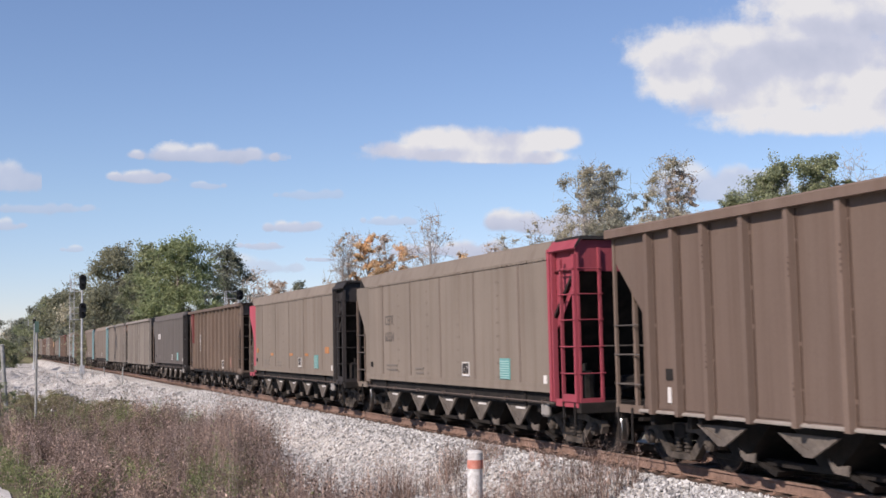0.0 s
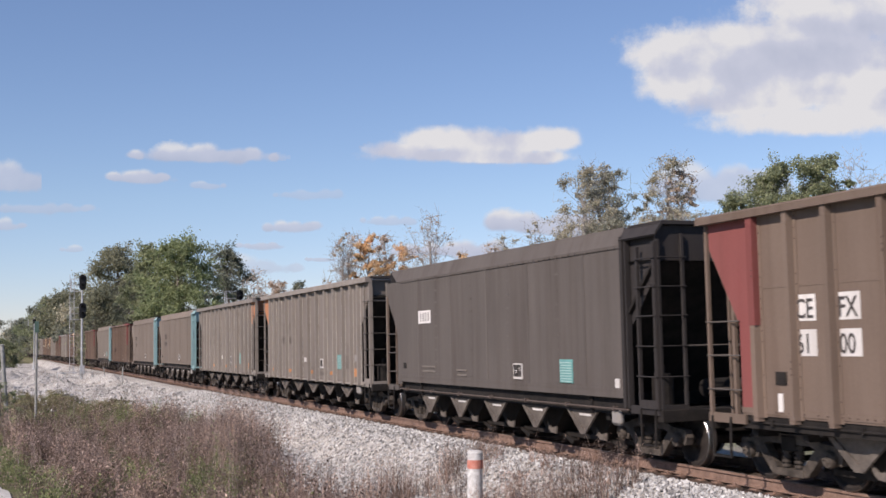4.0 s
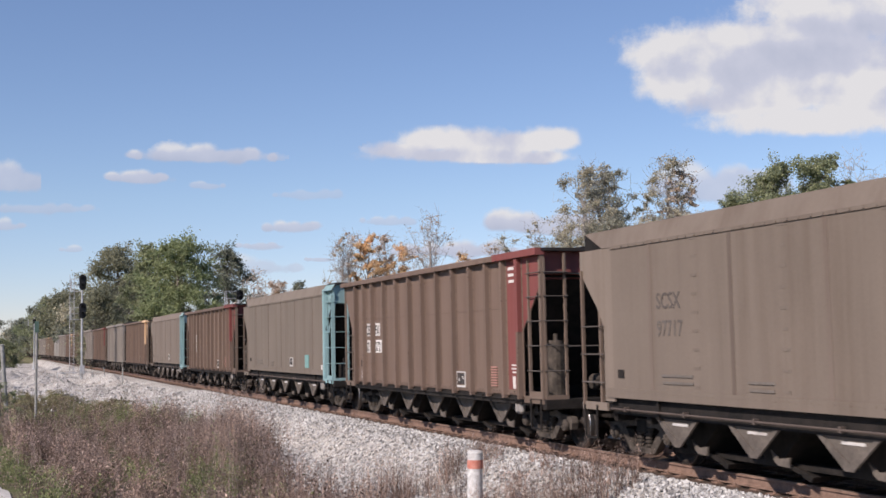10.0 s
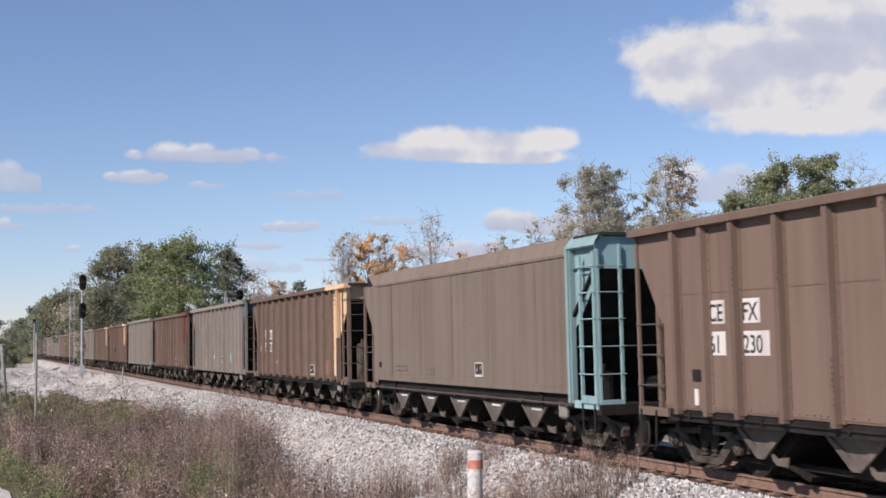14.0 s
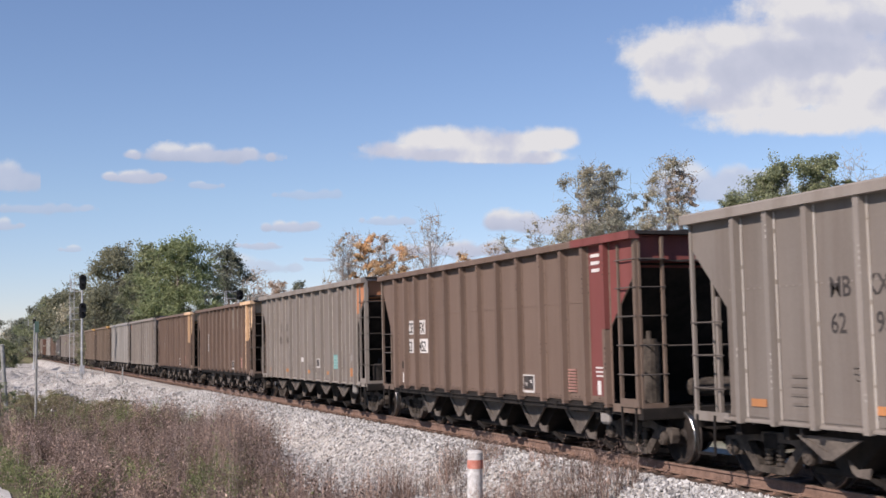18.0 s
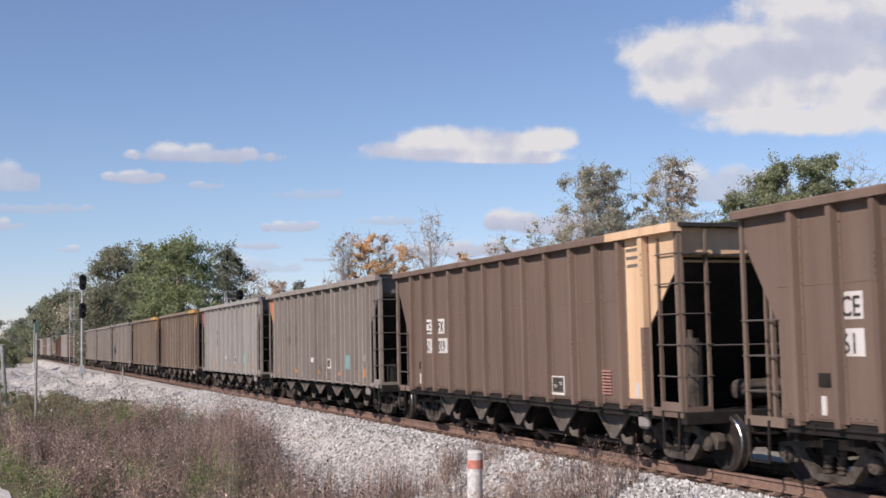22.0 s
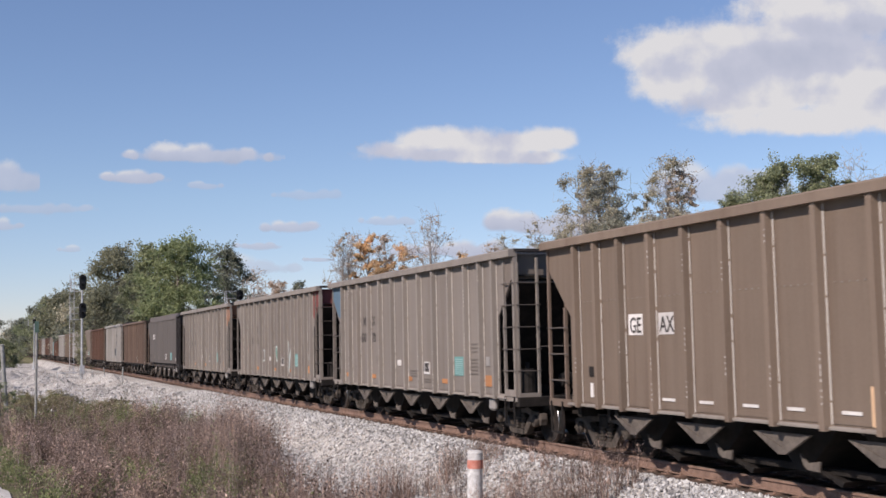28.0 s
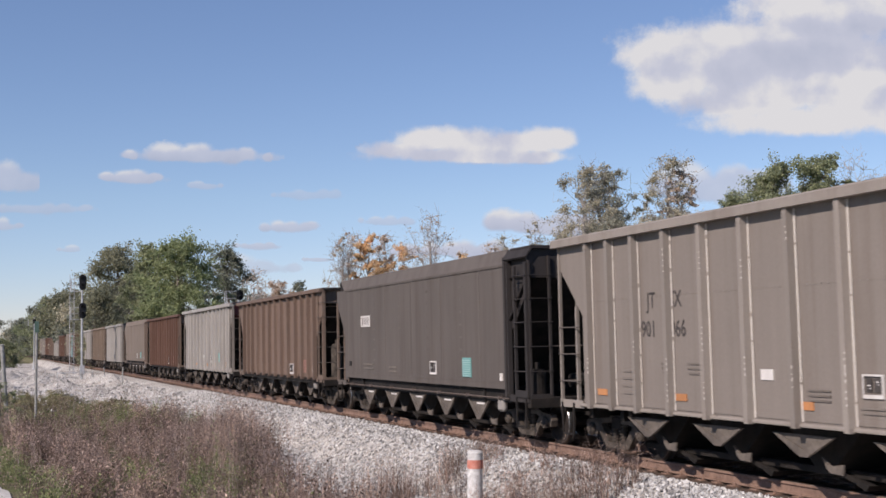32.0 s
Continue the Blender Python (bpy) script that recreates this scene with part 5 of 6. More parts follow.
def stones(name, count, area, size, seed, label):
    rs = np.random.RandomState(seed)
    (x0, x1), (y0, y1), bias = area
    px = rs.uniform(x0, x1, count)
    py = y0 + (y1 - y0) * rs.uniform(0, 1, count) ** bias
    base = np.array([(1, 0, 0), (-1, 0, 0), (0, 1, 0), (0, -1, 0), (0, 0, 1), (0, 0, -1)], float)
    tris = np.array([(0, 2, 4), (2, 1, 4), (1, 3, 4), (3, 0, 4), (2, 0, 5), (1, 2, 5), (3, 1, 5), (0, 3, 5)])
    verts, faces = [], []
    for k in range(count):
        x, y = float(px[k]), float(py[k])
        if cover_at(x, y) > 0.75 and rs.rand() > 0.15:
            continue
        s = size * rs.uniform(0.55, 1.25)
        q = Euler(rs.uniform(0, 6.28, 3)).to_matrix()
        sc = np.array(rs.uniform(0.65, 1.25, 3)) * s
        b = (base * sc + rs.uniform(-0.25, 0.25, (6, 3)) * s) @ np.array(q).T
        b += (x, y, bed_height(x, y) + s * 0.35)
        o = len(verts)
        verts.extend(b.tolist())
        faces.extend((tris + o).tolist())
    ob = new(name, raw_mesh(name, verts, faces, STONE))
    tagged(ob, label, "gravel", kind="stuff")


# ---- plants ----
def leaf_cloud(centres, radii, per, size, rs, flat=0.8):
    """Many small leaf quads scattered in the shells of several clumps."""
    verts = []
    for c, r, n in zip(centres, radii, per):
        # leaves gather along a handful of sprays that run out from the clump's middle
        spray = rs.normal(size=(7, 3)) * (1.0, 1.0, 0.8) + (0, 0, 0.25)
        spray *= (rs.uniform(0.7, 1.6, 7) / np.linalg.norm(spray, axis=1))[:, None]
        d = spray[rs.randint(0, 7, n)] * (rs.uniform(0.0, 1.0, n) ** 0.75)[:, None] + rs.normal(scale=0.19, size=(n, 3))
        p = np.array(c) + d * r * (1, 1, flat)
        a = rs.normal(size=(n, 3))
        a /= np.linalg.norm(a, axis=1)[:, None]
        b = np.cross(a, rs.normal(size=(n, 3)))
        b /= np.linalg.norm(b, axis=1)[:, None] + 1e-6
        s = (size * rs.uniform(0.6, 1.3, n))[:, None]
        verts.append(np.stack([p - a * s, p + b * s * 0.62, p + a * s, p - b * s * 0.62], 1).reshape(-1, 3))
    return np.concatenate(verts)


def limb(bm, a, b, r0, r1, rs, bend=0.12, seg=4):
    a, b = Vector(a), Vector(b)
    pts = [a.lerp(b, k / seg) for k in range(seg + 1)]
    ln = (b - a).length
    for k in range(1, seg):
        pts[k] += Vector(rs.normal(size=3)) * ln * bend * 0.35
    for k in range(seg):
        rod(bm, pts[k], pts[k + 1], r0 + (r1 - r0) * k / seg, r0 + (r1 - r0) * (k + 1) / seg, n=6 if r0 > 0.05 else 4, cap=False)
    return pts


def tree(name, at, height, width, leaves, label, seed, crown_low=0.3, clumps=26, leaf_n=4200, leaf=0.17, bark=None, bare=False, twigs=1.0, shape=1.0, puff=1.0):
    rs = np.random.RandomState(seed)
    clumps = int(clumps * 1.7)
    x, y = at
    z0 = bed_height(x, y) - 0.1
    t = empty(name, Matrix.Translation((x, y, z0)))
    tagged(t, label, "tree", "trees along the line")
    bark = bark or BARK
    bm = bmesh.new()
    r0 = 0.018 * height + 0.05
    lean = rs.uniform(-0.04, 0.04, 2) * height
    tip = (float(lean[0]), float(lean[1]), height * 0.86)
    trunk = limb(bm, (0, 0, 0), tip, r0, r0 * 0.22, rs, 0.05, 6)
    me = bpy.data.meshes.new("trunk")
    bm.to_mesh(me)
    bm.free()
    me.materials.append(None)
    piece("trunk", me, bark, t)
    bm = bmesh.new()
    centres, radii, per = [], [], []
    for k in range(clumps):
        h = crown_low + (1 - crown_low) * (k + rs.rand()) / clumps
        hz = h * height
        u = (h - crown_low) / (1 - crown_low)
        spread = width * 0.5 * (math.sin(math.pi * min(0.97, 0.16 + 0.80 * u)) ** 0.75) * shape
        ang = rs.uniform(0, 2 * math.pi)
        rad = spread * rs.uniform(0.25, 1.0)
        c = (math.cos(ang) * rad + lean[0] * h, math.sin(ang) * rad + lean[1] * h, hz)
        start_h = max(0.18, h - 0.14 - 0.10 * rs.rand())
        s = Vector((0, 0, 0)).lerp(Vector(tip), min(0.98, start_h / 0.86))
        pts = limb(bm, s, c, r0 * 0.30 * (1.1 - h), 0.010, rs, 0.16, 4)
        for q in range(int(5 * twigs)):
            e = pts[rs.randint(1, 5)]
            d = Vector(rs.normal(size=3)) + Vector((0, 0, 0.7))
            limb(bm, e, e + d.normalized() * height * rs.uniform(0.05, 0.12), 0.012, 0.004, rs, 0.25, 3)
        centres.append(c)
        radii.append(width * rs.uniform(0.05, 0.155) * puff * (1.0 if math.hypot(x, y) < 95 else 1.3))
        per.append(int((3.6 if math.hypot(x, y) < 90 else 1.9) * leaf_n / clumps * rs.uniform(0.55, 1.45)))
    me = bpy.data.meshes.new("branchwork")
    bm.to_mesh(me)
    bm.free()
    me.materials.append(None)
    piece("branchwork", me, bark, t)
    if leaf_n:
        me = quad_mesh("crown", leaf_cloud(centres, radii, per, leaf * (0.46 if math.hypot(x, y) < 90 else 0.72), rs), None)
        piece("crown", me, leaves, t)
    return t


def at_angle(px_deg, dist):
    """Plan position on a bearing from the eye, in degrees from the track's direction."""
    a = radians(px_deg)
    return (math.sin(a) * dist, math.cos(a) * dist)


def build_trees():
    # tall thin trees beyond the train
    tree("olive_tree", at_angle(28.5, 62), 12.1, 5.1, LEAF_OLIVE, "tall half-bare olive tree behind the train", 11, 0.30, 40, 4752, 0.12, BARK_PALE, twigs=1.0)
    tree("olive_tree", at_angle(29.5, 64), 12.7, 4.6, LEAF_OLIVE, "tall thin olive tree behind the train", 43, 0.35, 30, 3024, 0.12, BARK, twigs=1.0)
    tree("grey_green_tree", at_angle(30.3, 63), 12.2, 4.1, LEAF_SAGE, "thin grey-green tree behind the train", 12, 0.32, 30, 3312, 0.12, BARK, twigs=1.0)
    tree("olive_tree", at_angle(27.4, 64), 9.4, 3.9, LEAF_OLIVE, "low half-bare olive tree behind the train", 40, 0.36, 22, 2160, 0.12, BARK_PALE, twigs=1.0)
    tree("grey_green_tree", at_angle(29.2, 60), 9.2, 6.0, LEAF_SAGE, "low broad grey-green tree behind the train", 44, 0.3, 34, 3168, 0.12, BARK, twigs=0.8)
    tree("olive_tree", at_angle(32.2, 64), 13.0, 4.1, LEAF_OLIVE, "slender olive autumn tree behind the train", 13, 0.30, 34, 4032, 0.12, BARK_PALE, twigs=1.0)
    tree("russet_tree", at_angle(33.2, 65), 12.3, 3.9, LEAF_PINK, "slender russet autumn tree behind the train", 41, 0.36, 26, 2448, 0.12, BARK_PALE, twigs=1.2)
    tree("olive_tree", at_angle(31.3, 68), 10.2, 4.6, LEAF_OLIVE, "thin olive autumn tree behind the train", 42, 0.36, 24, 2376, 0.12, BARK_PALE, twigs=1.2)
    tree("bare_tree", at_angle(34.1, 66), 9.9, 3.9, LEAF_PINK, "nearly bare thin tree behind the train", 14, 0.4, 20, 1080, 0.1, BARK_PALE, twigs=1.8)
    tree("green_tree", at_angle(35.6, 54), 9.4, 4.6, LEAF_GREEN, "leafy green tree behind the train", 15, 0.3, 36, 10500, 0.115)
    tree("green_tree", at_angle(38.0, 51), 10.2, 5.0, LEAF_GREEN, "tall leafy green tree behind the train", 16, 0.3, 44, 13500, 0.115)
    tree("green_tree", at_angle(39.3, 50), 10.4, 4.3, LEAF_GREEN, "tall leafy green tree behind the train", 45, 0.3, 40, 10500, 0.115)
    tree("dark_tree", at_angle(40.7, 54), 9.2, 3.6, LEAF_DARK, "dark green tree behind the train", 17, 0.3, 30, 6200, 0.115)
    tree("bare_tree", at_angle(41.7, 58), 11.5, 4.1, LEAF_PINK, "bare grey tree behind the train", 19, 0.4, 22, 200, 0.085, BARK_PALE, twigs=2.4)
    tree("yellow_green_tree", at_angle(36.6, 47), 7.9, 4.6, LEAF_BRIGHT, "yellow-green low tree behind the train", 20, 0.3, 30, 6800, 0.115)
    # autumn group in the middle
    tree("russet_tree", at_angle(26.4, 72), 10.5, 2.6, LEAF_OLIVE, "thin half-bare autumn tree", 21, 0.45, 16, 600, 0.1, BARK_PALE, twigs=1.8)
    tree("bare_tree", at_angle(24.8, 72), 9.9, 3.0, LEAF_OLIVE, "thin bare tree with few leaves", 22, 0.4, 18, 900, 0.1, BARK_PALE, twigs=1.8)
    tree("bare_tree", at_angle(24.0, 74), 9.7, 2.8, LEAF_PINK, "thin bare tree with few leaves", 23, 0.4, 16, 900, 0.1, BARK_PALE, twigs=1.8)
    tree("orange_bush", at_angle(22.4, 78), 8.6, 3.6, LEAF_ORANGE, "low orange autumn tree beyond the train", 24, 0.3, 22, 3900, 0.12)
    tree("bare_tree", at_angle(20.6, 78), 11.9, 4.4, LEAF_PINK, "bare tree with a few pale leaves", 25, 0.42, 26, 750, 0.1, BARK_PALE, twigs=2.2)
    tree("orange_tree", at_angle(17.9, 78), 10.3, 3.2, LEAF_ORANGE, "slender orange autumn tree", 26, 0.3, 28, 5980, 0.13)
    tree("orange_tree", at_angle(19.4, 80), 9.8, 3.2, LEAF_ORANGE, "slender pale orange autumn tree", 46, 0.3, 24, 3380, 0.13)
    tree("russet_tree", at_angle(18.7, 82), 10.9, 3.4, LEAF_PINK, "russet autumn tree beyond the train", 27, 0.35, 24, 2000, 0.12, BARK_PALE, twigs=1.6)
    tree("bare_tree", at_angle(17.1, 82), 10.8, 3.4, LEAF_PINK, "bare tree with a few russet leaves", 47, 0.4, 20, 900, 0.11, BARK_PALE, twigs=2.0)
    tree("bare_tree", at_angle(16.4, 82), 10.7, 3.2, LEAF_OLIVE, "bare tree with a few yellow leaves", 28, 0.4, 18, 500, 0.1, BARK_PALE, twigs=2.2)
    tree("dark_pine", at_angle(14.1, 130), 10.6, 3.4, LEAF_DARK, "dark tree beyond the train", 29, 0.3, 22, 2970, 0.153)
    tree("dark_pine", at_angle(13.3, 130), 10.0, 4.4, LEAF_PINK, "russet-grey tree beyond the train", 30, 0.3, 22, 2700, 0.153)
    tree("bare_tree", at_angle(12.3, 96), 9.4, 3.6, LEAF_PINK, "grey bare tree beyond the train", 31, 0.35, 14, 405, 0.102, BARK_PALE, twigs=1.6)
    tree("bare_tree", at_angle(12.9, 100), 9.0, 3.2, LEAF_PINK, "grey bare tree beyond the train", 48, 0.35, 14, 300, 0.102, BARK_PALE, twigs=1.6)
    # the big green group beside the signals
    tree("dark_tree", at_angle(10.7, 120), 12.6, 6.6, LEAF_DARK, "dark green broad tree beside the line", 32, 0.2, 44, 9450, 0.162)
    tree("maple_tree", at_angle(8.7, 112), 13.0, 9.0, LEAF_BRIGHT, "large leafy green tree beside the line", 33, 0.12, 70, 21600, 0.153)
    tree("maple_tree", at_angle(7.5, 116), 12.2, 6.4, LEAF_GREEN, "large leafy green tree beside the line", 34, 0.14, 46, 12825, 0.153)
    tree("olive_tree", at_angle(5.75, 150), 15.2, 10.5, LEAF_MOSS, "tall olive-green tree beside the line", 35, 0.1, 56, 14850, 0.187, shape=1.05)
    tree("olive_tree", at_angle(6.5, 165), 14.0, 8.0, LEAF_DARK, "tall dark olive tree beside the line", 36, 0.12, 44, 10800, 0.187)
    tree("olive_tree", at_angle(4.95, 138), 9.0, 8.5, LEAF_MOSS, "broad low olive-green tree beside the line", 37, 0.05, 40, 8000, 0.187)
    # the line of trees towards the horizon
    for k, (a, d, h, w, lf, nm) in enumerate([(4.6, 190, 10.6, 9, LEAF_DARK, "dark_tree"), (4.0, 215, 11.0, 9, LEAF_OLIVE, "olive_tree"), (3.5, 235, 13.4, 10, LEAF_MOSS, "olive_tree"),
                                              (3.0, 262, 14.0, 11, LEAF_MOSS, "olive_tree"), (2.7, 285, 13.6, 11, LEAF_GREEN, "green_tree"), (2.3, 315, 13.2, 12, LEAF_DARK, "dark_tree"),
                                              (2.0, 345, 12.0, 12, LEAF_GREEN, "green_tree"), (1.7, 375, 11.4, 12, LEAF_DARK, "dark_tree"), (1.4, 400, 10.2, 12, LEAF_OLIVE, "olive_tree"), (1.1, 430, 8.6, 12, LEAF_DARK, "dark_tree")]):
        tree(nm, at_angle(a, d), h, w, lf, "distant tree in the row along the line", 50 + k, 0.06, 40, 4600, 0.34, twigs=0.4)
    # the trees left of the line
    tree("dark_tree", at_angle(-0.35, 150), 8.2, 5.5, LEAF_DARK, "dark tree across the lane", 70, 0.1, 36, 6750, 0.170)
    tree("dark_bush", at_angle(0.75, 210), 4.6, 6.0, LEAF_GREEN, "low green bush by the line", 71, 0.02, 24, 4590, 0.187, twigs=0.4)
    tree("dark_bush", at_angle(0.55, 47), 1.9, 1.5, LEAF_GREEN, "low dark green bush beside a post", 73, 0.02, 14, 900, 0.07, twigs=0.4)
    tree("dark_bush", at_angle(-0.2, 95), 2.2, 3.0, LEAF_GREEN, "low dark bush by the lane", 72, 0.02, 16, 2160, 0.102, twigs=0.4)


def plant_quads(rs, x, y, z, h, spread, stems, leaves, leaf, twig):
    """Corners of one dry bush: curved stems from a root and small leaves and seed heads along them."""
    ang = rs.uniform(0, 2 * math.pi, stems)
    out = spread * rs.uniform(0.15, 1.0, stems)
    hh = h * rs.uniform(0.55, 1.0, stems) * (1 - 0.25 * (out / max(spread, 1e-3)) ** 2)
    base = np.stack([x + rs.normal(scale=0.05, size=stems), y + rs.normal(scale=0.05, size=stems), np.full(stems, z)], 1)
    way = np.stack([np.cos(ang) * out, np.sin(ang) * out], 1)
    def on(k, u):
        p = base[k].copy()
        p[:, :2] += way[k] * (u ** 1.6)[:, None]
        p[:, 2] += hh[k] * u
        return p
    quads = []
    idx = np.arange(stems)
    side = np.stack([np.cos(ang + 1.57), np.sin(ang + 1.57), np.zeros(stems)], 1)
    for u0, u1 in ((0.0, 0.4), (0.4, 0.75), (0.75, 1.0)):
        a, b = on(idx, np.full(stems, u0)), on(idx, np.full(stems, u1))
        w0, w1 = twig * (1.1 - u0), twig * (1.1 - u1)
        quads.append(np.stack([a - side * w0, a + side * w0, b + side * w1, b - side * w1], 1))
    n = stems * leaves
    k = rs.randint(0, stems, n)
    u = rs.uniform(0.18, 1.03, n) ** 0.8
    c = on(k, u) + rs.normal(scale=0.035 * h, size=(n, 3))
    d = rs.normal(size=(n, 3)) + (0, 0, 0.5)
    d /= np.linalg.norm(d, axis=1)[:, None] + 1e-6
    s = np.cross(d, rs.normal(size=(n, 3)))
    s /= np.linalg.norm(s, axis=1)[:, None] + 1e-6
    ln = (leaf * rs.uniform(0.4, 1.5, n))[:, None]
    wd = ln * rs.uniform(0.16, 0.42, n)[:, None]
    quads.append(np.stack([c - d * ln * 0.5, c + s * wd, c + d * ln * 0.5, c - s * wd], 1))
    return np.concatenate(quads).reshape(-1, 3)


def weed_field(name, count, region, height, material, seed, label, zone, stems=12, leaves=15, leaf=0.042, spread=0.55, twig=0.0055):
    rs = np.random.RandomState(seed)
    (x0, x1), (y0, y1) = region
    verts, tones = [], []
    for k in range(count):
        x, y = rs.uniform(x0, x1), y0 + (y1 - y0) * rs.rand() ** 1.25
        if rs.rand() > zone(x, y):
            continue
        tall = 1.08 + 0.95 * noise.noise((x * 0.55, y * 0.33, 9.0)) + 0.95 * math.exp(-(x - 0.2 * y) ** 2 / 1.3 - (y - 29) ** 2 / 60)
        h = height * rs.uniform(0.6, 1.15) * tall
        q = plant_quads(rs, x, y, bed_height(x, y) - 0.03, h, spread * rs.uniform(0.6, 1.3), max(3, int(stems * rs.uniform(0.6, 1.4))), leaves, leaf, twig)
        verts.append(q)
        tones.append(np.full(len(q), rs.uniform(0.45, 1.45) * (1.0 + 0.6 * noise.noise((x * 0.8, y * 0.5, 21.0)))))
    ob = new(name, quad_mesh(name, np.concatenate(verts), material, np.concatenate(tones)))
    tagged(ob, label, "weeds", kind="stuff")


def lane_edge(y):
    return 0.50 - 0.087 * (y - 26) - max(0.0, y - 38) * 0.5 + 0.12 * noise.noise((y * 0.5, 7.0, 0.0))


def green_at(x, y):
    """How far the growth at a place is green: verge of the lane, one patch, a few spots."""
    verge = max(0.0, min(1.0, (lane_edge(y) + 1.35 - x) / 0.7))
    patch = math.exp(-(x - 0.186 * y) ** 2 / 0.42 - (y - 24.5) ** 2 / 18.0)
    spots = max(0.0, noise.noise((x * 0.5, y * 0.3, 2.0)) - 0.12) * 1.6
    back = max(0.0, min(1.0, (y - 41) / 5.0)) * 0.75
    return max(0.85 * verge, 0.9 * patch, min(0.5, spots), back)


def growth(x, y):
    """Chance that something grows at a place."""
    if x < lane_edge(y) + 0.05 or y > 56:
        return 0.0
    e = weed_edge(y)
    gaps = max(0.12, min(1.0, 0.62 + 1.5 * noise.noise((x * 0.75, y * 0.45, 8.0))))
    return gaps * (1.0 if x < e else max(0.0, 1 - (x - e) / 0.8))


def build_weeds():
    field = ((0.0, 8.4), (15.5, 56))
    weed_field("dry_weeds", 1900, field, 0.98, WEED_BROWN, 3, "dense dry brown roadside weeds", lambda x, y: growth(x, y) * (1 - green_at(x, y)), 13, 20)
    weed_field("seed_weeds", 520, field, 1.08, WEED_PALE, 13, "pale pinkish seed heads among the dry weeds", lambda x, y: growth(x, y) * (1 - green_at(x, y)) * (1.0 if noise.noise((x * 0.8, y * 0.4, 4.0)) > 0.0 else 0.25), 9, 18, 0.03)
    weed_field("green_weeds", 1500, field, 0.66, WEED_GREEN, 4, "green leafy weeds among the dry stalks", lambda x, y: min(1.0, growth(x, y) * 1.4) * green_at(x, y), 9, 15, 0.046)
    weed_field("tall_stalks", 360, ((3.2, 8.2), (21, 40)), 1.35, WEED_PALE, 23, "tall thin dry stalks standing over the weeds", lambda x, y: growth(x, y) * max(0.0, min(1.0, 1.2 - abs(x - weed_edge(y) + 0.8) / 1.6)), 6, 22, 0.024, 0.34, 0.0038)
    weed_field("grass_verge", 2600, ((-3.0, 8.0), (43, 70)), 0.30, WEED_OLIVE, 6, "short olive grass beyond the weeds", lambda x, y: 1.0 if cover_at(x, y) > 0.35 and x > lane_edge(y) + 0.3 else 0.0, 12, 4, 0.05, 0.25)
    weed_field("shoulder_twigs", 620, ((4.0, 9.4), (15, 44)), 0.75, WEED_BROWN, 8, "sparse dry twigs on the ballast edge", lambda x, y: math.exp(-max(0.0, x - weed_edge(y)) / 1.1) if x > weed_edge(y) - 0.3 else 0.0, 6, 9, 0.026, 0.3)
    weed_field("verge_twigs", 760, ((4.6, 10.0), (16.5, 23.5)), 0.78, WEED_BROWN, 12, "sparse pinkish dry twigs before the ballast", lambda x, y: 0.9 if noise.noise((x * 0.8, y * 0.6, 1.0)) > -0.15 else 0.15, 8, 8, 0.026, 0.5)


def build_lane():
    verts, faces = [], []
    ys = [-40 + 0.5 * k for k in range(181)]
    for y in ys:
        e = min(1.3, lane_edge(y))
        for q in (5.2, 4.6, 3.9, 3.2, 2.5, 1.8, 1.2, 0.6, 0.0):
            verts.append((e - q, y, bed_height(e - q, y) + (0.07 if q else 0.035)))
    n = 9
    faces = [(j * n + i, j * n + i + 1, (j + 1) * n + i + 1, (j + 1) * n + i) for j in range(len(ys) - 1) for i in range(n - 1)]
    ob = new("lane", raw_mesh("lane", verts, faces, LANE))
    tagged(ob, "pale gravel lane beside the weeds", "lane", kind="structure")


LANE = rough_mat("pale_lane_gravel", (0.36, 0.345, 0.32), (0.56, 0.54, 0.51), 3.0, 0.95)


# ---- lineside things ----
def signal_head(bm):
    # oval backboard with two hooded lamps
    n = 20
    ring = []
    for k in range(n):
        a = 2 * math.pi * k / n
        ring.append((0.29 * math.cos(a), (0.36 if math.sin(a) >= 0 else -0.36) + 0.29 * math.sin(a)))
    prism(bm, ring, "y", -0.03, 0.03)
    for z in (-0.30, 0.30):
        rod(bm, (0, 0.0, z), (0, 0.25, z), 0.17, n=14)
        for k in range(9):
            a0, a1 = math.pi * k / 9 - 0.1, math.pi * (k + 1) / 9 - 0.1
            p = [(0.19 * math.cos(a), -0.03, z + 0.19 * math.sin(a)) for a in (a0, a1)] + [(0.19 * math.cos(a), -0.42, z + 0.19 * math.sin(a)) for a in (a1, a0)]
            bm.faces.new([bm.verts.new(v) for v in p])


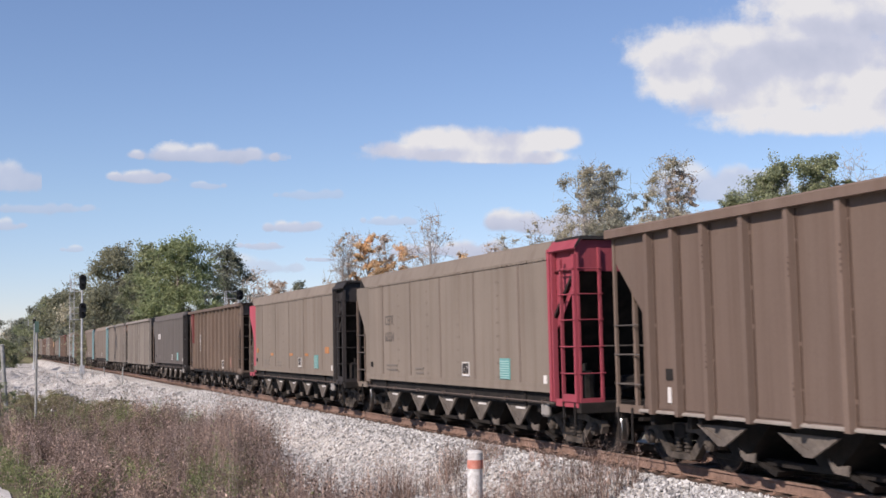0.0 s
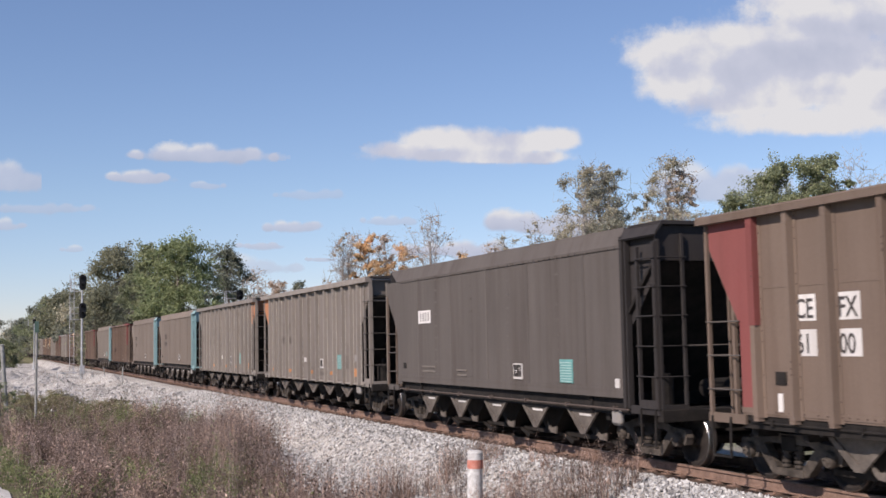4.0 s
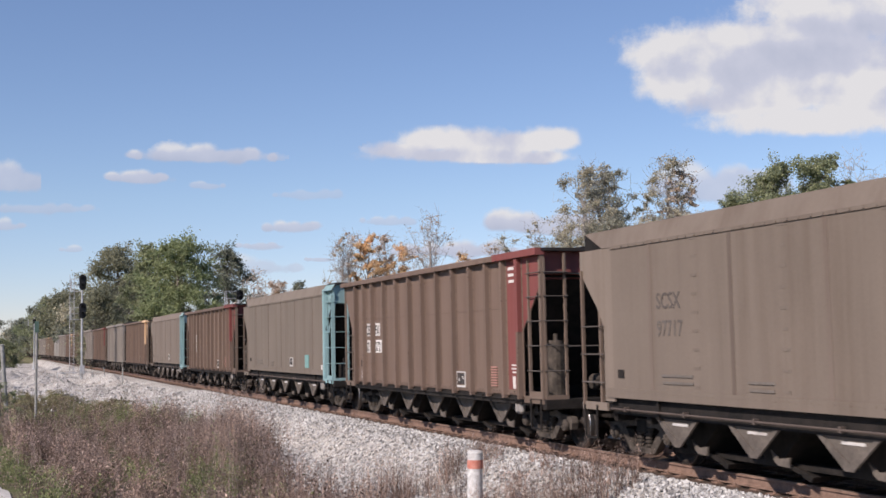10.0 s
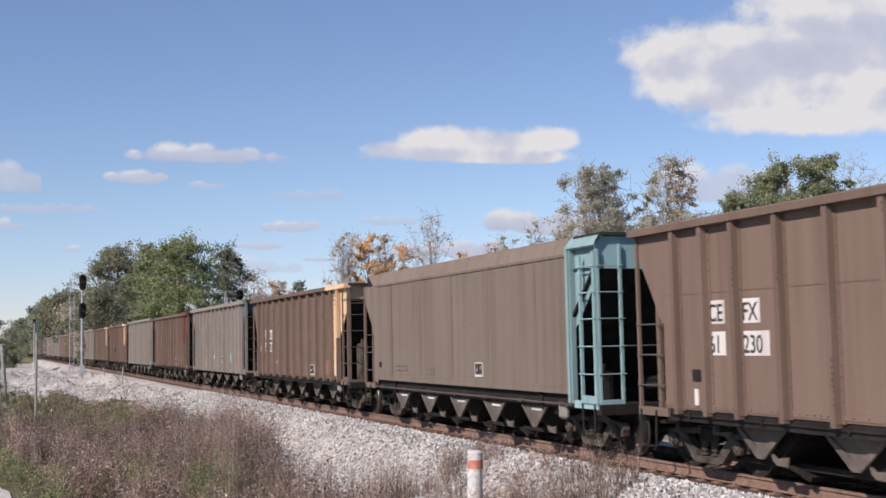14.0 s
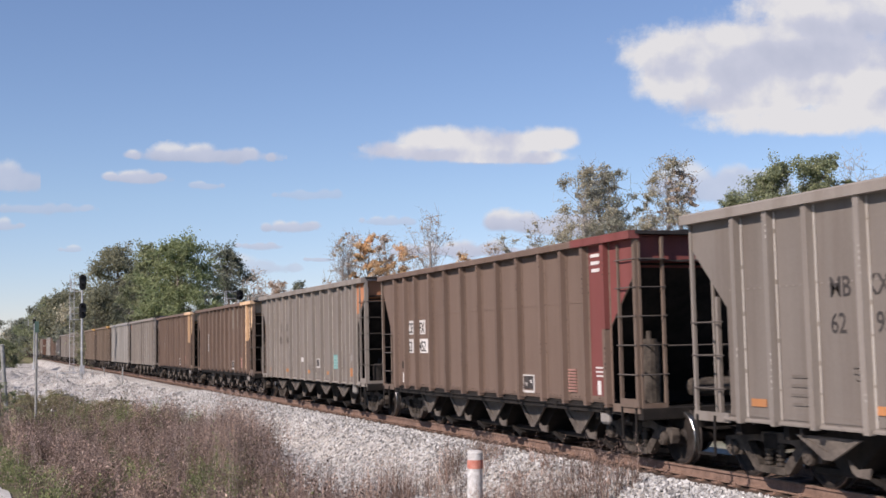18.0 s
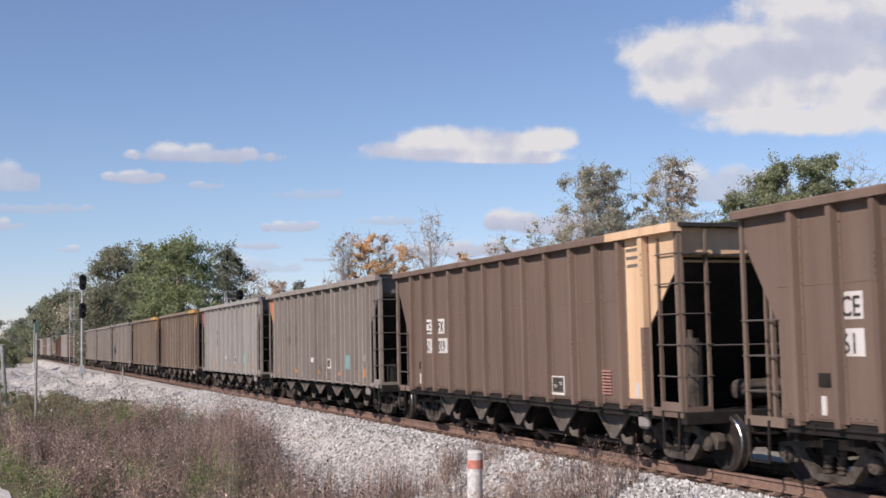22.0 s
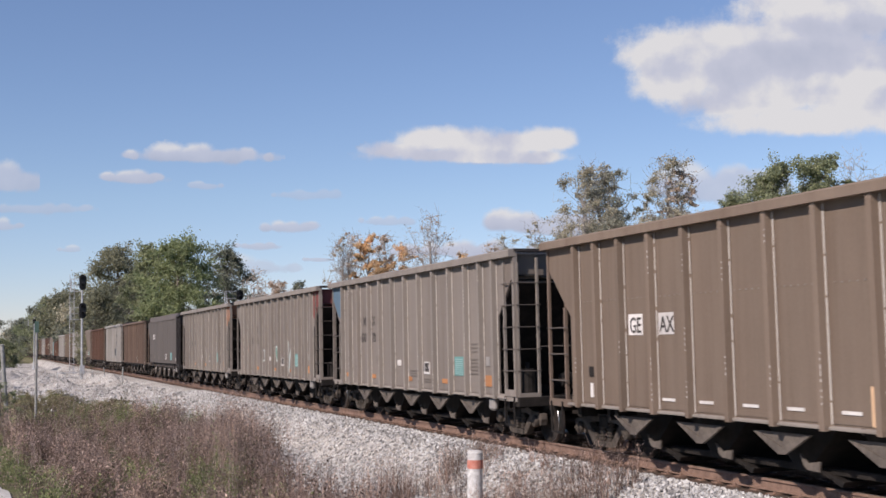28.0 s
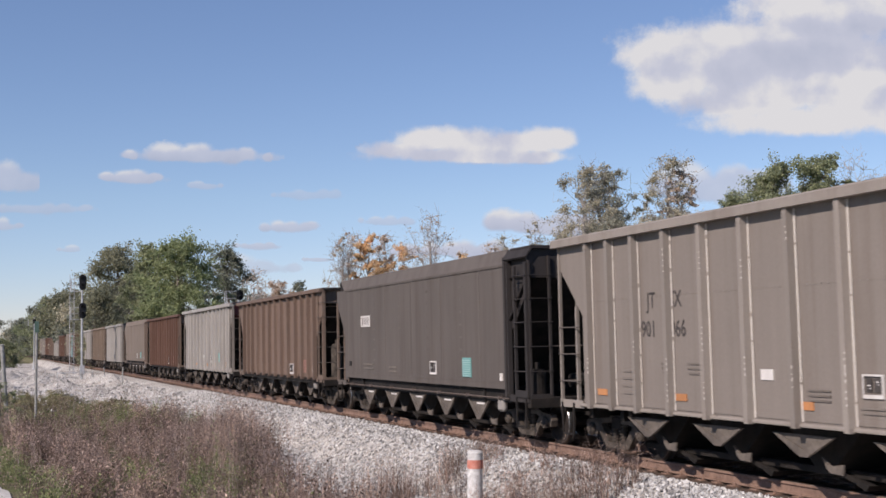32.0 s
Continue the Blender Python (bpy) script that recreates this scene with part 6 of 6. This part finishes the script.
def signal_mast(at, height, heads, ladder, label):
    x, y = at
    z0 = bed_height(x, y)
    s = empty("railway_signal", Matrix.Translation((x, y, z0)))
    tagged(s, label, "railway signal", "railway signals")
    def mast(bm):
        rod(bm, (0, 0, 0), (0, 0, height), 0.10, 0.075, n=12)
        rod(bm, (0, 0, 0), (0, 0, 0.5), 0.24, 0.16, n=12)
        box(bm, -0.3, 0.3, -0.3, 0.3, -0.4, 0.05)
    piece("mast", shared("mast_%.1f" % height, mast), GALV, s)
    for hz in heads:
        piece("signal_head", shared("signal_head", signal_head), SIGNAL_BLACK, s, Matrix.Translation((0.02, -0.30, hz)) @ Matrix.Diagonal((1, 1, 1, 1) if ladder else (0.8, 0.8, 0.55, 1)), "black oval signal head")
        def platform(bm):
            box(bm, -0.85, 0.1, 0.1, 0.75, -0.03, 0.0)
            for px, py in ((-0.85, 0.1), (-0.85, 0.75), (0.1, 0.75)):
                rod(bm, (px, py, 0), (px, py, 1.0), 0.022, n=6)
            for z in (0.5, 1.0):
                rod(bm, (-0.85, 0.1, z), (-0.85, 0.75, z), 0.02, n=6)
                rod(bm, (-0.85, 0.75, z), (0.1, 0.75, z), 0.02, n=6)
        piece("platform", shared("sig_platform", platform), GALV, s, Matrix.Translation((0, 0, hz - 0.7)), "small railed service platform")
    if ladder:
        def stiles(bm):
            for px in (-0.95, -0.60):
                rod(bm, (px, 0.3, 0.0), (px, 0.3, height + 0.1), 0.025, n=6)
        lad = piece("ladder", shared("sig_ladder_%.1f" % height, stiles), GALV, s)
        def rung(bm):
            rod(bm, (-0.95, 0.3, 0), (-0.60, 0.3, 0), 0.014, n=5)
        for k in range(int(height / 0.32)):
            piece("rung", shared("sig_rung", rung), GALV, lad, Matrix.Translation((0, 0, 0.3 + 0.32 * k)))
        def cage(bm):
            for px, py in ((-1.9, -0.2), (-0.5, -0.2), (-1.9, 0.6), (0.9, 0.5)):
                rod(bm, (px, py, -0.3), (px, py, 1.15), 0.03, n=6)
            for z in (0.1, 1.15):
                rod(bm, (-1.9, -0.2, z), (-0.5, -0.2, z), 0.03, n=6)
                rod(bm, (-1.9, -0.2, z), (-1.9, 0.6, z), 0.03, n=6)
                rod(bm, (-1.9, 0.6, z), (0.9, 0.5, z), 0.03, n=6)
            rod(bm, (-0.9, 0.0, 0.1), (-0.1, 0.0, 1.1), 0.03, n=6)
        piece("guard_rail", shared("sig_cage", cage), GALV, s)
        def case(bm):
            box(bm, -0.18, 0.2, -0.32, -0.08, 1.0, 1.75, 0.02)
        piece("junction_box", shared("sig_case", case), GALV, s)
    return s


def lineside_post(name, at, height, r, lean, material, label, category, sign=False):
    x, y = at
    p = empty(name, Matrix.Translation((x, y, bed_height(x, y))) @ Matrix.Rotation(radians(lean), 4, "Y"))
    tagged(p, label, category)
    def shaft(bm):
        rod(bm, (0, 0, -0.3), (0, 0, height), r, r * 0.94, n=10)
        rod(bm, (0, 0, height), (0, 0, height + 0.03), r * 1.1, r * 0.7, n=10)
    piece("shaft", shared(name + "_shaft_%.2f" % height, shaft), material, p)
    if sign:
        def board(bm):
            box(bm, -0.085, 0.085, -0.075, -0.058, height - 0.45, height + 0.02, 0.006)
            box(bm, -0.03, 0.03, -0.06, 0.0, height - 0.3, height - 0.2)
        piece("sign_board", shared(name + "_board", board), SIGN_GREEN, p, None, "small faded green sign board")
    return p


def marker_post(at, height):
    x, y = at
    p = empty("marker_post", Matrix.Translation((x, y, bed_height(x, y))) @ Matrix.Rotation(radians(1.5), 4, "Y"))
    tagged(p, "white pipeline marker post with orange band in weeds", "marker post")
    piece("post", shared("marker_shaft", lambda bm: rod(bm, (0, 0, -0.2), (0, 0, height), 0.135, 0.135, n=20)), MARK_WHITE, p)
    def dome(bm):
        lathe_x(bm, [(0, 0.14), (0.03, 0.14), (0.05, 0.12), (0.062, 0.06), (0.066, 0.01)], 20)
        for v in bm.verts:
            v.co = (v.co.y, v.co.z, v.co.x + height)
    piece("cap", shared("marker_cap", dome), MARK_WHITE, p)
    piece("band", shared("marker_band", lambda bm: rod(bm, (0, 0, height - 0.25), (0, 0, height - 0.10), 0.1395, 0.1395, n=20, cap=False)), MARK_ORANGE, p, None, "orange reflective band")


def build_lineside():
    signal_mast(at_angle(4.12, 101), 9.2, (8.62, 6.26), True, "galvanised two-headed signal mast with ladder on gravel")
    signal_mast(at_angle(11.42, 84), 6.9, (6.6,), False, "black signal head on mast beyond the train")
    signal_mast(at_angle(2.0, 190), 8.0, (7.4,), False, "distant galvanised signal mast beside the line")
    lineside_post("sign_post", at_angle(2.09, 52), 4.3, 0.055, 0.3, POSTGREY, "grey lineside post with small green sign", "post", True)
    lineside_post("lineside_post", at_angle(0.88, 48), 3.3, 0.085, -4.0, POSTGREY, "weathered grey leaning post in weeds", "post")
    lineside_post("stake", at_angle(5.95, 78), 1.35, 0.05, 2.0, POSTGREY, "short weathered stake in gravel", "stake")
    lineside_post("stake", at_angle(5.15, 98), 0.8, 0.05, -3.0, POSTGREY, "short weathered stake in gravel", "stake")
    marker_post(at_angle(22.77, 20.6), 1.19)


# ---- clouds: thin drifting sheets very far off ----
def cloud_mat():
    m, nt, b = nodes_of("cloud_vapour")
    at = nt.nodes.new("ShaderNodeAttribute")
    at.attribute_name = "puff"
    tc = nt.nodes.new("ShaderNodeTexCoord")
    n1 = nt.nodes.new("ShaderNodeTexNoise")
    n1.inputs["Scale"].default_value, n1.inputs["Detail"].default_value, n1.inputs["Roughness"].default_value = 0.0075, 8, 0.62
    link(nt, tc.outputs["Object"], n1.inputs["Vector"])
    sub = nt.nodes.new("ShaderNodeMath")
    sub.operation = "MULTIPLY_ADD"
    link(nt, n1.outputs[0], sub.inputs[0])
    sub.inputs[1].default_value = 1.7
    sub.inputs[2].default_value = -0.84
    add = nt.nodes.new("ShaderNodeMath")
    add.operation = "ADD"
    link(nt, at.outputs["Fac"], add.inputs[0])
    link(nt, sub.outputs[0], add.inputs[1])
    al = nt.nodes.new("ShaderNodeMapRange")
    al.interpolation_type = "SMOOTHSTEP"
    al.inputs[1].default_value, al.inputs[2].default_value = 0.0, 0.62
    link(nt, add.outputs[0], al.inputs[0])
    body = nt.nodes.new("ShaderNodeAttribute")
    body.attribute_name = "shade"
    n2 = nt.nodes.new("ShaderNodeTexNoise")
    n2.inputs["Scale"].default_value, n2.inputs["Detail"].default_value = 0.006, 6
    link(nt, tc.outputs["Object"], n2.inputs["Vector"])
    mm = nt.nodes.new("ShaderNodeMath")
    mm.operation = "MULTIPLY_ADD"
    link(nt, n2.outputs[0], mm.inputs[0])
    mm.inputs[1].default_value = 1.0
    link(nt, body.outputs["Fac"], mm.inputs[2])
    col = ramp(nt, mm.outputs[0], [(0.52, (0.53, 0.63, 0.80)), (0.86, (0.68, 0.77, 0.92)), (1.0, (0.90, 0.97, 1.0))])
    em = nt.nodes.new("ShaderNodeEmission")
    link(nt, col.outputs[0], em.inputs[0])
    em.inputs[1].default_value = 0.69
    tp = nt.nodes.new("ShaderNodeBsdfTransparent")
    ms = nt.nodes.new("ShaderNodeMixShader")
    k = nt.nodes.new("ShaderNodeMath")
    k.operation = "MULTIPLY"
    op = nt.nodes.new("ShaderNodeAttribute")
    op.attribute_name = "veil"
    link(nt, al.outputs[0], k.inputs[0])
    link(nt, op.outputs["Fac"], k.inputs[1])
    link(nt, k.outputs[0], ms.inputs[0])
    link(nt, tp.outputs[0], ms.inputs[1])
    link(nt, em.outputs[0], ms.inputs[2])
    link(nt, ms.outputs[0], nt.nodes["Material Output"].inputs[0])
    return m


CLOUD = cloud_mat()
CLOUD_DIST = 3200.0
PX = CLOUD_DIST / 2050.0
CLOUDS = []
RIGHT = VIEW.to_3x3() @ Vector((1, 0, 0))
UPWARD = VIEW.to_3x3() @ Vector((0, 1, 0))
AHEAD = VIEW.to_3x3() @ Vector((0, 0, -1))


def cloud(cx, cy, half_w, half_h, lobes, strength, drift, seed, label):
    """One cloud: soft lobes, puffed above and flat below, on a sheet clipped to its outline. cx, cy in thousandths of the view.
    lobes is a number of lobes to scatter or a list of (x, y, half width, half height, brightness)."""
    rs = np.random.RandomState(seed)
    step = max(2.0, half_w / 60.0)
    nx, ny = int(half_w * 1.25 / step), int(half_h * 1.5 / step)
    blobs, glow = [], None
    if isinstance(lobes, list):
        blobs = [(q[0], q[1], q[2], q[3]) for q in lobes]
        glow = [q[4] for q in lobes]
    else:
        for k in range(lobes):
            u = rs.uniform(-0.85, 0.85)
            r = half_h * rs.uniform(0.45, 0.95) * (1 - 0.55 * abs(u))
            blobs.append((u * half_w, -0.30 * half_h + r * rs.uniform(0.1, 0.7), r * rs.uniform(1.1, 2.0), r))
        blobs.append((0, -0.25 * half_h, half_w * 0.85, half_h * 0.45))
    dens, light, verts, faces, shd = {}, {}, [], [], []
    idx = {}
    for j in range(-ny, ny + 1):
        for i in range(-nx, nx + 1):
            x, y = i * step, j * step
            d, wsum, lsum = 0.0, 1e-6, 0.0
            for e, (bx, by, rx, ry) in enumerate(blobs):
                yy = (y - by) / (ry if y > by else ry * 0.75)
                q = 1.15 - math.sqrt(((x - bx) / rx) ** 2 + yy * yy)
                d = max(d, q) + 0.12 * max(0.0, min(d, q))
                if glow and q > 0:
                    wsum += q * q
                    lsum += q * q * glow[e]
            dens[i, j] = max(0.0, d)
            if glow:
                light[i, j] = lsum / wsum
    for (i, j), d in dens.items():
        if d > 0.0 or any(dens.get((i + a, j + b), 0) > 0 for a in (-1, 0, 1) for b in (-1, 0, 1)):
            idx[i, j] = len(verts)
            verts.append((i * step * PX, j * step * PX, 0))
            shd.append((min(1.0, d), light[i, j] if glow else 0.32 + 0.42 * max(-1.0, min(1.0, j * step / half_h))))
    for (i, j), a in idx.items():
        q = [idx.get((i + 1, j)), idx.get((i + 1, j + 1)), idx.get((i, j + 1))]
        if None not in q:
            faces.append((a, *q))
    me = raw_mesh("cloud", verts, faces, CLOUD)
    for key, vals in (("puff", [s[0] for s in shd]), ("shade", [s[1] for s in shd]), ("veil", [strength] * len(verts))):
        me.attributes.new(key, "FLOAT", "POINT").data.foreach_set("value", vals)
    ob = new("cloud", me)
    tagged(ob, label, "cloud", "clouds")
    ob.visible_shadow = False
    rows = []
    for t, dx in ((0.0, 0.0), (16.0, drift * 0.5), (32.0, drift)):
        p = Vector(EYE) + AHEAD * CLOUD_DIST + RIGHT * ((cx + dx - 784) * PX) + UPWARD * ((441 - cy) * PX)
        m = VIEW.to_3x3().to_4x4()
        m.translation = p
        rows.append((t, m))
    CLOUDS.append((ob, rows))


def build_clouds():
    heap = [(130, 112, 235, 92, 0.50), (-182, 26, 104, 58, 0.52), (-60, 8, 190, 80, 0.28), (110, 0, 240, 110, 0.30), (-166, -30, 96, 44, 0.70),
            (-50, -56, 150, 52, 0.40), (30, -96, 175, 34, 0.85), (180, -70, 150, 62, 0.48), (110, 74, 120, 30, 0.12), (150, -22, 150, 26, 0.62), (-20, 56, 120, 30, 0.6), (-190, -2, 60, 60, 0.3)]
    cloud(1380, 122, 330, 190, heap, 1.0, -16, 1, "large bright heaped cloud with grey base")
    bank = [(-134, -10, 66, 20, 0.42), (-84, 6, 66, 26, 0.52), (-10, 6, 90, 30, 0.50), (64, 2, 76, 28, 0.44), (112, 8, 50, 26, 0.62), (154, 10, 36, 24, 0.72), (-20, -18, 178, 17, 0.36), (60, -22, 110, 14, 0.32)]
    cloud(846, 258, 225, 52, bank, 1.0, -8, 4, "long white flat-based cloud")
    cloud(368, 272, 150, 26, 14, 0.85, -12, 5, "thin white streak of cloud")
    cloud(252, 313, 66, 20, 8, 0.85, -14, 6, "small white drifting cloud")
    cloud(370, 327, 32, 14, 4, 0.5, -6, 7, "faint small pale cloud")
    cloud(520, 401, 60, 17, 7, 0.8, -6, 8, "small white cloud near the horizon")
    cloud(570, 458, 32, 9, 4, 0.75, -6, 9, "tiny white cloud near the horizon")
    cloud(465, 434, 48, 14, 5, 0.75, -6, 10, "small white cloud near the horizon")
    cloud(545, 342, 70, 18, 6, 0.4, -4, 11, "faint pale wisp of cloud")
    cloud(12, 312, 50, 44, 8, 0.7, -4, 12, "soft pale heaped cloud")
    cloud(60, 366, 120, 20, 8, 0.5, -4, 13, "faint long pale cloud")
    cloud(10, 398, 40, 16, 5, 0.65, -6, 14, "small soft white cloud")
    cloud(820, 440, 150, 24, 12, 0.95, -2, 15, "low bright cloud behind the trees")
    cloud(965, 392, 110, 40, 12, 0.95, -2, 16, "low bright cloud behind the trees")
    cloud(690, 390, 60, 15, 6, 0.55, -4, 17, "faint small pale cloud")
    cloud(1270, 325, 120, 55, 12, 0.75, -2, 18, "low soft cloud behind the trees")
    cloud(450, 470, 90, 24, 8, 0.5, -4, 19, "faint low pale cloud")
    cloud(130, 441, 24, 9, 4, 0.55, -6, 20, "tiny faint white cloud")


# ---- how the train, wheels and clouds move ----
def car_home(k):
    return FIRST_TAIL + CAR_PITCH * k - 6.7


def motions():
    tilt = Matrix.Rotation(math.atan(GRADE), 4, "X")
    times = [0.0, 4.0, 8.0, 12.0, 16.0, 20.0, 24.0, 28.0, 32.0]
    for k, car in enumerate(CARS):
        walk(car, [(t, Matrix.Translation((TRACK_X, car_home(k) - travelled(t), rail_z(car_home(k) - travelled(t)))) @ tilt) for t in times])
    # wheels roll while their car is within sight of the eye
    for w, y, k in WHEELSETS:
        rows = []
        base = Matrix.Translation((0, y, WHEEL_R + HEAD))
        n = int(32 * FPS)
        first = last = None
        for f in range(0, n + 1):
            t = f / FPS
            at = car_home(k) + y - travelled(t)
            if -8 < at < 75:
                turn = Matrix.Rotation(travelled(t) / WHEEL_R, 4, "X")
                rows.append((t, base @ turn))
        if not rows:
            continue
        if rows[0][0] > 0:
            rows.insert(0, (0.0, rows[0][1]))
        if rows[-1][0] < 32:
            rows.append((32.0, rows[-1][1]))
        walk(w, rows)
    for ob, rows in CLOUDS:
        walk(ob, rows)


build_ground()
build_track()
build_lane()
build_train()
build_lineside()
build_trees()
build_weeds()
stones("ballast_stones", 30000, ((6.2, 10.62), (13, 62), 1.5), 0.042, 9, "loose white limestone ballast stones")
stones("verge_stones", 7000, ((-1.5, 9.2), (54, 115), 1.4), 0.065, 10, "scattered limestone rubble beside the track")
build_clouds()
motions()
